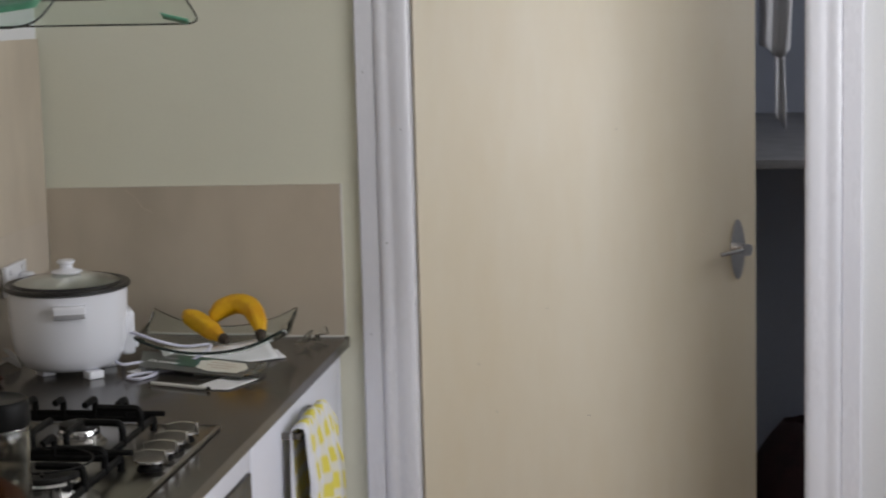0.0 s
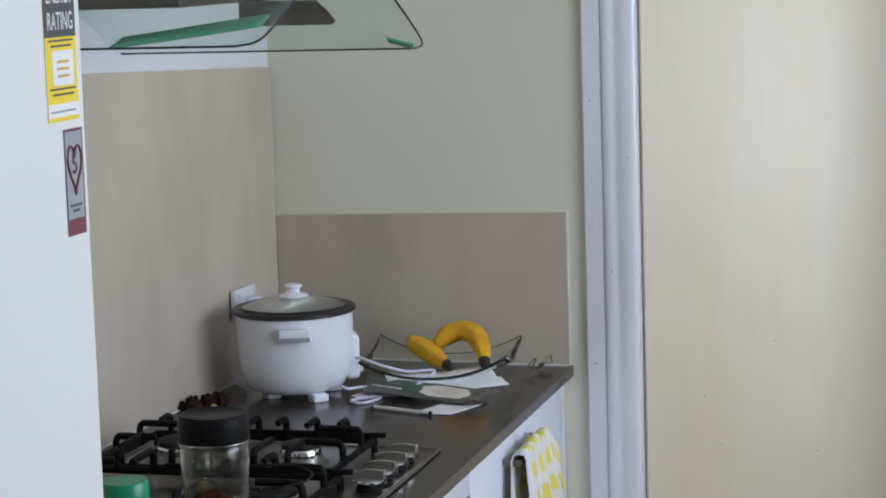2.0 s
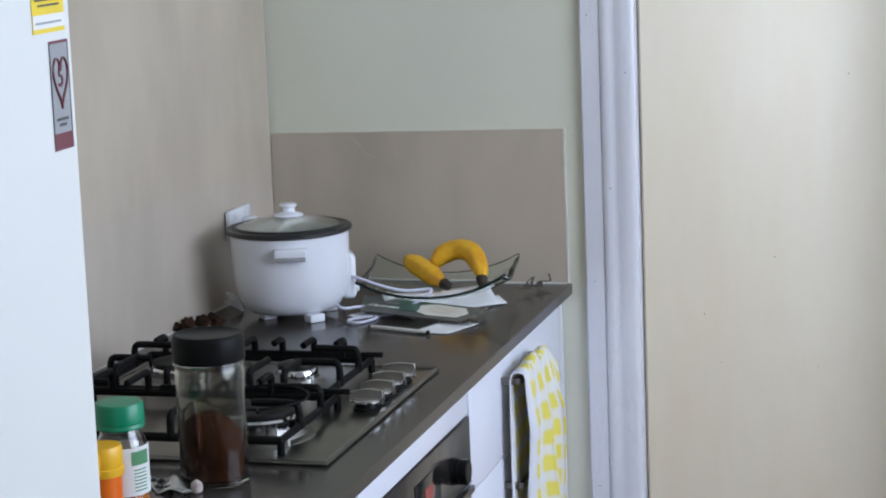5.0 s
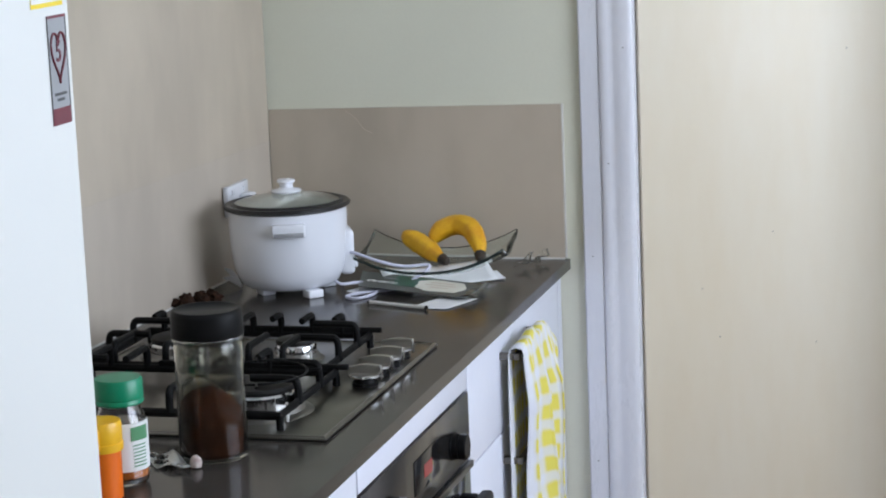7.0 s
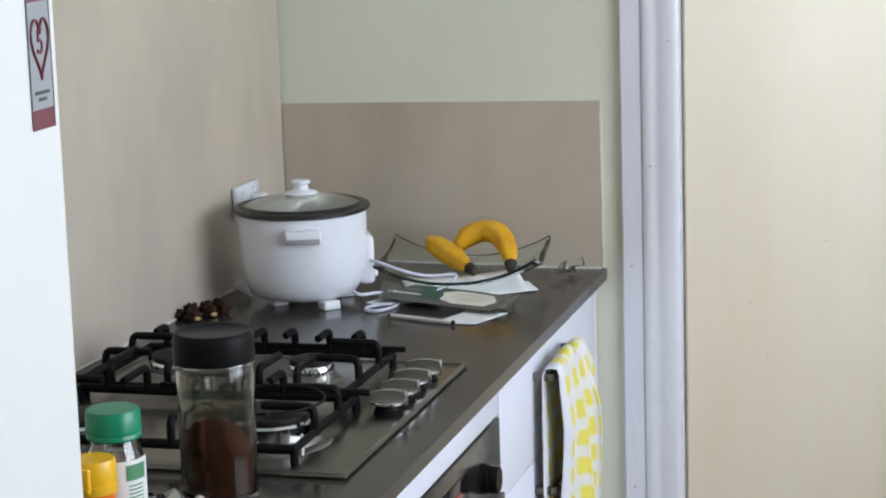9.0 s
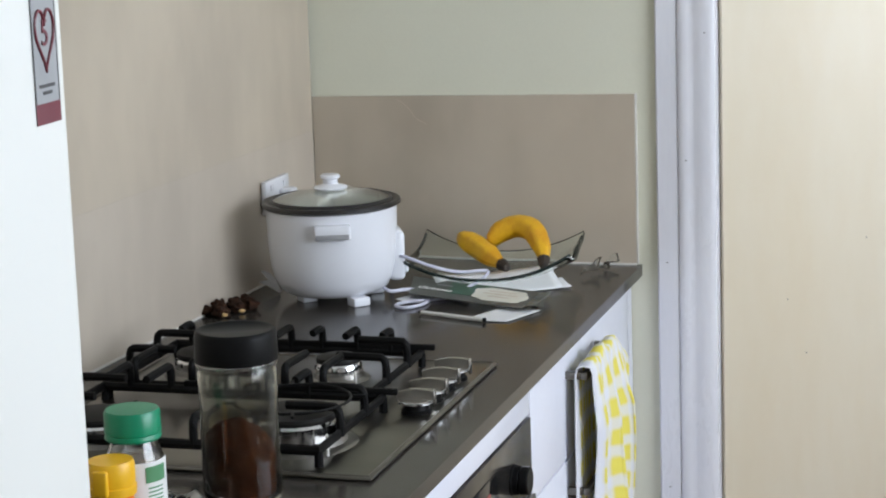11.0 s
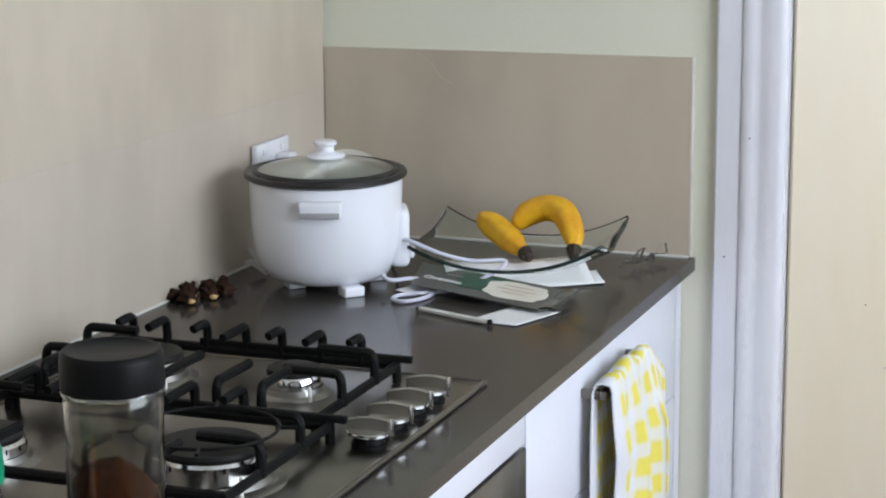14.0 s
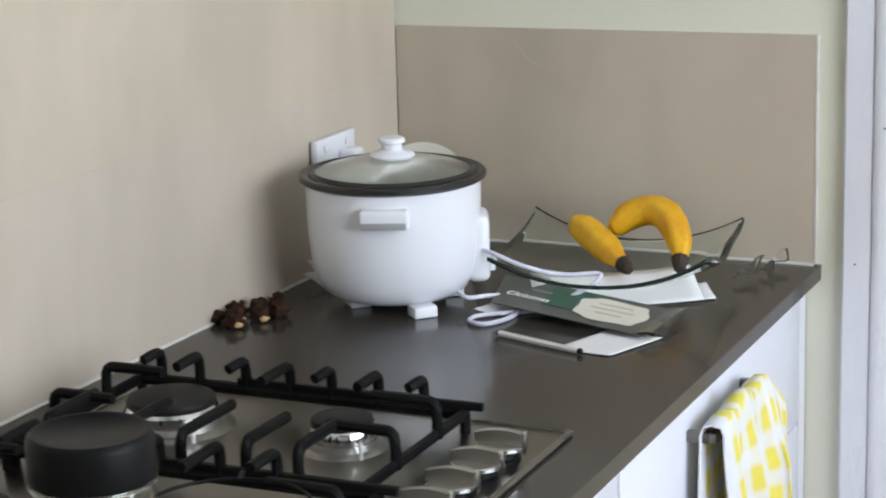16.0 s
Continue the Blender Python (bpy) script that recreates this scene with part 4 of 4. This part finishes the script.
solid("loose_crumb", lathe_bm([(0, 0), (.008, .002), (.007, .010), (0, .014)], (.0050, -.3903, .9001), 9), M_NUT, "small dark brown crumb on the benchtop", "crumb")

# papery husks behind the cooker
husk = thing("garlic_husk", (.0245, -.2995, .9), "two pale dry papery husks beside the cooker", "husk")
for tip, w in (((.0023, -.3046, .934), .008), ((.0002, -.3146, .917), .009)):
    root, tip = Vector((.0440, -.3262, .9035)), Vector((wx(-.33) + .017, tip[1], tip[2]))

    def leaf(u, v, root=root, tip=tip, w=w):
        p = root.lerp(tip, v)
        s = (u - .5) * 2 * w * math.sin(math.pi * (.08 + .88 * v)) ** .8
        return (p.x + s * .55, p.y - s * .2, p.z + s * .55 + .006 * math.sin(math.pi * v))
    part("skin", sheet_bm(leaf, 6, 12, .0006), [M_PAPER, M_PAPER], husk)

# ---- jars at the near end ----
JX, JY = .412, -1.430
jar = thing("coffee_jar", (JX, JY, .9), "tall clear glass coffee jar, half full, black lid", "jar")
gl = part("glass_body", lathe_bm([(0, .0005), (.041, .0005), (.0455, .004), (.0465, .012), (.0458, .11), (.0465, .155), (.0445, .163), (.0420, .168), (.0420, .176), (.0395, .176), (.0400, .165), (.0435, .154), (.0430, .11), (.0436, .012), (.040, .006), (0, .0055)], (JX, JY, .9), 64), M_JARGLASS, jar)
gl.visible_shadow = False
bm = lathe_bm([(0, .0062), (.039, .0064), (.0428, .012), (.0424, .05), (.0426, .066), (.038, .074), (.026, .086), (.012, .094), (0, .096)], (JX, JY, .9), 48)
for v in bm.verts:
    if v.co.z > .955:
        v.co.z += .004 * noise.noise(v.co * 60) - .25 * (v.co.x - JX)
part("ground_coffee", bm, M_COFFEE, jar, "dark brown ground coffee")
part("neck_ring", lathe_bm([(.0460, .1625), (.0482, .1640), (.0482, .1665), (.0455, .1675), (.044, .165)], (JX, JY, .9), 56, closed=True), M_GLASS, jar)
part("lid", lathe_bm([(.0440, .168), (.0482, .168), (.0488, .171), (.0480, .197), (.0466, .2020), (.0445, .2040), (.0400, .2040), (.0385, .2030), (0, .2028)], (JX, JY, .9), 56), M_BLACK, jar, "black plastic screw lid")

GX, GY = .337, -1.560
gj = thing("honey_jar", (GX, GY, .9), "clear plastic jar with green lid and white label", "jar")
g1 = part("glass_body", lathe_bm([(0, .0005), (.027, .0005), (.032, .004), (.0338, .012), (.0338, .076), (.0320, .088), (.0270, .099), (.0250, .112), (.0235, .112), (.0255, .098), (.0305, .087), (.0322, .075), (.0322, .012), (.027, .0045), (0, .004)], (GX, GY, .9), 48), M_GLASS, gj)
g1.visible_shadow = False
part("syrup", lathe_bm([(0, .0045), (.0265, .005), (.0318, .012), (.0318, .026), (0, .0265)], (GX, GY, .9), 40), M_SYRUP, gj, "amber syrup left at the bottom")
part("dark_contents", lathe_bm([(0, .0268), (.0318, .0268), (.0318, .072), (.029, .082), (0, .083)], (GX, GY, .9), 40), M_DARKSPREAD, gj)
part("lid", lathe_bm([(.0262, .1065), (.0305, .1065), (.0318, .1085), (.0312, .1125), (.0306, .1135), (.0318, .1150), (.0314, .1365), (.0295, .1400), (0, .1410)], (GX, GY, .9), 48), M_GREENLID, gj, "ribbed green screw lid")


def wrap_label(x, y, r, a0, a1, z0, z1, name, m, parent, label="", out=.0006):
    b = bmesh.new()
    k = 18
    rows = []
    for i in range(k + 1):
        a = radians(a0 + (a1 - a0) * i / k)
        rows.append([b.verts.new((x + rr * math.cos(a), y + rr * math.sin(a), z)) for rr, z in ((r, z0), (r + out, z0), (r + out, z1), (r, z1))])
    for p, q in zip(rows, rows[1:]):
        for j in range(4):
            b.faces.new((p[j], p[(j + 1) % 4], q[(j + 1) % 4], q[j]))
    b.faces.new(rows[0]), b.faces.new(rows[-1])
    bmesh.ops.recalc_face_normals(b, faces=b.faces[:])
    return part(name, b, m, parent, label)


lb = wrap_label(GX, GY, .0339, -170, 20, .922, .985, "label", M_LABELWHITE, gj, "white wrap-round label")
wrap_label(GX, GY, .0346, -46, 0, .962, .980, "green_band", M_GREENINK, lb)
for i in range(7):
    wrap_label(GX, GY, .0346, -42, -8, .928 + .0045 * i, .9295 + .0045 * i, "printed_line", M_GREENINK, lb)
wrap_label(GX, GY, .0346, -88, -76, .966, .985, "gold_motif", M_GOLDINK, lb)
wrap_label(GX, GY, .0346, -93, -82, .952, .964, "gold_motif", M_GOLDINK, lb)

OX, OY = .342, -1.632
orange = thing("spice_bottle", (OX, OY, .9), "orange plastic bottle with a yellow flip lid", "bottle")
part("body", lathe_bm([(0, .0005), (.021, .0005), (.023, .003), (.0235, .06), (.0235, .066), (0, .066)], (OX, OY, .9), 40), M_ORANGE, orange)
ylid = part("lid", lathe_bm([(.0235, .064), (.0268, .0645), (.0272, .068), (.0272, .074), (.0255, .075), (.0262, .078), (.0262, .098), (.0245, .102), (0, .1025)], (OX, OY, .9), 40), M_YELLOWLID, orange, "yellow flip lid")
part("flip_tab", box_bm((OX - .009, OY - .031, .968), (OX + .009, OY - .024, .997), .003, 3), M_YELLOWLID, ylid)

# blister pack with a scrap on it
bl = thing("blister_pack", (.3776, -1.5017, .9), "crumpled silver blister pack lying on the benchtop", "blister pack")
BX, BY = Vector((.052, -.008, 0)), Vector((.050, -.062, 0))
BO = Vector((.306, -1.436, .9022))
part("foil", sheet_bm(lambda u, v: tuple(BO + BX * u + BY * v + Vector((0, 0, .006 * u * u + .003 * math.sin(7 * u + 5 * v) + .002))), 10, 6, .0008), [M_FOIL, M_FOIL], bl)
for i in range(3):
    for j in range(2):
        c = BO + BX * (.2 + .28 * i) + BY * (.28 + .42 * j)
        part("pocket", lathe_bm([(.0062, .002), (.0055, .0050), (.003, .0062), (0, .0064)], c, 12), M_BLACKGLASS if i + j < 3 else M_FOIL, bl)
solid("garlic_clove", lathe_bm([(0, 0), (.0070, .0015), (.0082, .0070), (.0068, .0130), (.0030, .0170), (0, .018)], (.407, -1.4855, .9003), 14), M_GARLIC, "small pale papery garlic clove by the jar", "garlic clove")

# ---- tea towel over the top drawer handle ----


def towel_at(u, v):
    y = -.521 + .224 * u
    front = .47
    s = v * .86
    wave = math.sin(2 * math.pi * (3.2 * u + .16 * math.sin(4.2 * u)) - 1.3)
    fold = max(0, .5 + .5 * wave) ** .75 * min(1, 4 * u)
    past = max(0, (u - .80) / .20)
    crest = .012 * math.sin(math.pi * min(1, u * 1.15)) + .008 * wave * min(1, 3 * u) - .022 * past ** 2
    if s < front:
        d = front - s
        k = min(1, d / .09)
        x = .6260 + .010 * past * (1 - k) + (.002 + .034 * fold) * k * (.62 + .38 * d / front) + .004 * math.sin(19 * d + 7 * u) * k
        y += .016 * math.sin(2 * math.pi * 3.2 * u + .6) * math.sin(math.pi * u) * k + .006 * math.sin(11 * d + 3 * u) * k + .012 * u * k
        z = .835 - d + crest * (1 - k)
    elif s < front + .04:
        q = (s - front) / .04 * math.pi
        x = .6135 + .0125 * math.cos(q) + .010 * past * (1 - q / math.pi)
        z = .837 + .006 * math.sin(q) + crest * math.cos(q / 2)
    else:
        k = min(1, (s - front - .04) / .08)
        x = .5990 + .002 * math.sin(2 * math.pi * 1.7 * u) * k
        y -= .006 * (1 - u) * k
        z = .835 - (s - front - .04)
    return (x, y, z)


solid("tea_towel", sheet_bm(towel_at, 84, 70, .0022, uv=(.40, .86)), [M_TOWEL, M_TOWEL], "white cotton tea towel with yellow checks over the handle", "tea towel")

# ---- fridge ----
FY0, FY1, FXD = -2.93, -2.259, .635
fridge = thing("fridge", (.25, -2.57, 0), "white upright fridge with energy stickers on its door", "fridge")
part("cabinet", box_bm((wx(-3) + .012, FY0, .03), (.567, FY1, 1.78), .012, 3), M_FRIDGE, fridge)
fd = part("door", box_bm((.572, FY0, .62), (FXD, FY1, 1.78), .018, 6), M_FRIDGE, fridge)
part("lower_door", box_bm((.572, FY0, .05), (FXD, FY1, .61), .018, 6), M_FRIDGE, fridge)
for x in (.05, .51):
    for y in (FY0 + .06, FY1 - .06):
        part("foot", lathe_bm([(0, 0), (.018, 0), (.018, .008), (.012, .031), (0, .031)], (x, y, 0), 16), M_BLACK, fridge)


def on_fridge(y, z, h):
    return frame_matrix((FXD + h, y, z), (0, 1, 0), (0, 0, 1))


def decal(name, y0, y1, z0, z1, h, m, parent, label=""):
    return part(name, box_bm((FXD + h - .0003, y0, z0), (FXD + h, y1, z1)), m, parent, label)


SY0, SY1, SZ0, SZ1 = -2.319, -2.281, 1.461, 1.558
hs = decal("heart_sticker", SY0, SY1, SZ0, SZ1, .0006, M_LABELGREY, fd, "grey sticker with a maroon heart")
decal("red_band", SY0, SY1, SZ0, SZ0 + .015, .0009, M_MAROON, hs)
decal("red_edge", SY0, SY1, SZ1 - .0025, SZ1, .0009, M_MAROON, hs)
for y in (SY0, SY1 - .0012):
    decal("dark_edge", y, y + .0012, SZ0 + .015, SZ1 - .0025, .0009, M_LABELBLACK, hs)
hy, hzc = (SY0 + SY1) / 2, 1.524
heart = []
for i in range(48):
    a = 2 * math.pi * i / 48
    heart.append((FXD + .0010, hy + 16 * math.sin(a) ** 3 * .00090, hzc + (13 * math.cos(a) - 5 * math.cos(2 * a) - 2 * math.cos(3 * a) - math.cos(4 * a)) * .00152))
part("heart_outline", tube_bm(heart, .0012, 6, ring=True), M_MAROON, hs, "maroon heart outline")
part("lettering", text_bm("5", .027, on_fridge(hy, hzc + .001, .0012), .0003, squeeze=.9), M_MAROON, hs)
for i in range(2):
    decal("printed_line", SY0 + .007 + .005 * i, SY1 - .007 - .005 * i, 1.4870 - .005 * i, 1.4895 - .005 * i, .0009, M_LABELBLACK, hs)
EY0, EY1, EZ0, KY, KZ = -2.348, -2.284, 1.566, .711, .80
en = decal("energy_label", EY0, EY1, EZ0, EZ0 + .164, .0006, M_YELLOW, fd, "yellow and black energy rating label")


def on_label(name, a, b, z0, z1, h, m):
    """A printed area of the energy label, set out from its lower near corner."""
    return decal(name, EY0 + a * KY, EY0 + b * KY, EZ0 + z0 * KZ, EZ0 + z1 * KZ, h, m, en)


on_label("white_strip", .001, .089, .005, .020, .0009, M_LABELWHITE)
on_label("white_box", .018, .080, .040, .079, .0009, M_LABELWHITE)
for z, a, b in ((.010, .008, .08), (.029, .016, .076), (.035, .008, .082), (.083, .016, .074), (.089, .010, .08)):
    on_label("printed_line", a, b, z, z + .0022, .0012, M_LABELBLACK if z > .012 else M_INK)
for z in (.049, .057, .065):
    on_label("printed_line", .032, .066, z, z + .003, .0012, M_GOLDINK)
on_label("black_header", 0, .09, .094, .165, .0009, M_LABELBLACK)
part("lettering", text_bm("RATING", .023, on_fridge((EY0 + EY1) / 2, EZ0 + .0886, .0012), .0002, squeeze=.64), M_LABELWHITE, en)
part("lettering", text_bm("ENERGY", .023, on_fridge((EY0 + EY1) / 2, EZ0 + .1123, .0012), .0002, squeeze=.64), M_LABELWHITE, en)

# ---- range hood ----
hood = thing("range_hood", (.2, -1.06, 1.56), "curved glass range hood over the gas hob", "range hood")


def hood_at(u, v):
    y = -1.44 + .76 * u
    s = min(u, 1 - u) * .76
    front = .498 + .022 * u - .028 * math.exp(-s / .014)
    x0 = wx(y) + .004
    x = x0 + (front - x0) * v
    return (x, y, 1.594 - .040 * u + .165 * (1 - math.exp(-(s / .26) ** 1.3)))


hg = part("glass_canopy", sheet_bm(hood_at, 60, 10, .0036), [M_HOODGLASS, M_HOODGLASS], hood, "arched clear glass canopy with dark edges")
hg.visible_shadow = False
part("filter_body", box_bm((-.03, -1.28, 1.642), (.33, -.823, 1.675), .004), M_STEEL, hood)
part("end_plate", prism_bm([(.243, -.818, 1.600), (.397, -.818, 1.600), (.404, -.818, 1.606), (.392, -.818, 1.621), (.372, -.818, 1.639), (.243, -.818, 1.640)], (0, .006, 0)), M_STEEL, hood)
part("chimney", box_bm((-.02, -1.18, 1.715), (.22, -.93, CEIL - .004), .003), M_STEEL, hood)


for line in ([(i / 60, 1.0) for i in range(61)], [(0.0, i / 20) for i in range(21)], [(1.0, i / 20) for i in range(21)]):
    part("cut_edge", tube_bm([hood_at(u, v) for u, v in line], .0017, 6), M_EDGE, hood, "dark polished glass edge")


def strip_bm(u0, u1, v0, v1, du):
    """A green strip on the canopy's inner face, coloured as a reflection in the glass."""
    return sheet_bm(lambda w, q: tuple(Vector(hood_at(u0 + (u1 - u0) * w + du * q, v0 + (v1 - v0) * w)) - Vector((0, 0, .004))), 10, 2, .001)


part("reflection_strip", strip_bm(.02, .10, .62, .96, .05), [M_GREENREFLECT, M_GREENREFLECT], hood, "green cut glass edge")
part("reflection_strip", strip_bm(.92, .955, .90, .975, .03), [M_GREENREFLECT, M_GREENREFLECT], hood, "green cut glass edge")

# ---- wall tiles ----
for z0, z1 in ((.9022, 1.1345), (1.1352, 1.512)):
    for y0, y1 in ((-.0095, -1.1998), (-1.2002, -2.78)):
        t = prism_bm([(wx(y0) - .0075, y0, z0), (wx(y0), y0, z0), (wx(y1), y1, z0), (wx(y1) - .0075, y1, z0)], (0, 0, z1 - z0))
        if z1 > 1.5:
            for v in t.verts:
                if v.co.z > 1.5:
                    v.co.z = 1.493 - .043 * v.co.y
        part("tile", t, M_TILELOW if z0 < 1 else M_TILE, wall_west)
part("grout", prism_bm([(wx(-.01) - .0079, -.01, .9024), (wx(-.01) - .0004, -.01, .9024), (wx(-2.78) - .0004, -2.78, .9024), (wx(-2.78) - .0079, -2.78, .9024)], (0, 0, .58)), M_GROUT, wall_west)
for x0, x1, za, zb in ((.0008, .5935, 1.1965, 1.2025),):
    b = box_bm((x0, -.0085, .9022), (x1, -.0005, 1.2))
    for v in b.verts:
        if v.co.z > 1.1:
            v.co.z = za if v.co.x < (x0 + x1) / 2 else zb
    part("tile", b, M_TILEBACK, wall_north)
part("grout", box_bm((.003, -.0082, .903), (.593, -.0003, 1.196)), M_GROUT, wall_north)
part("tile_edge", box_bm((.5936, -.0092, .9022), (.5970, -.0004, 1.2035), .0006), M_SILICONE, wall_north)
part("scratch", tube_bm(smooth_path([(.160, -.0087, 1.1925), (.172, -.0087, 1.186), (.186, -.0087, 1.173), (.196, -.0087, 1.158), (.215, -.0087, 1.149)], 5), .0004, 5), M_FAINTINK, wall_north, "fine hairline scratch")
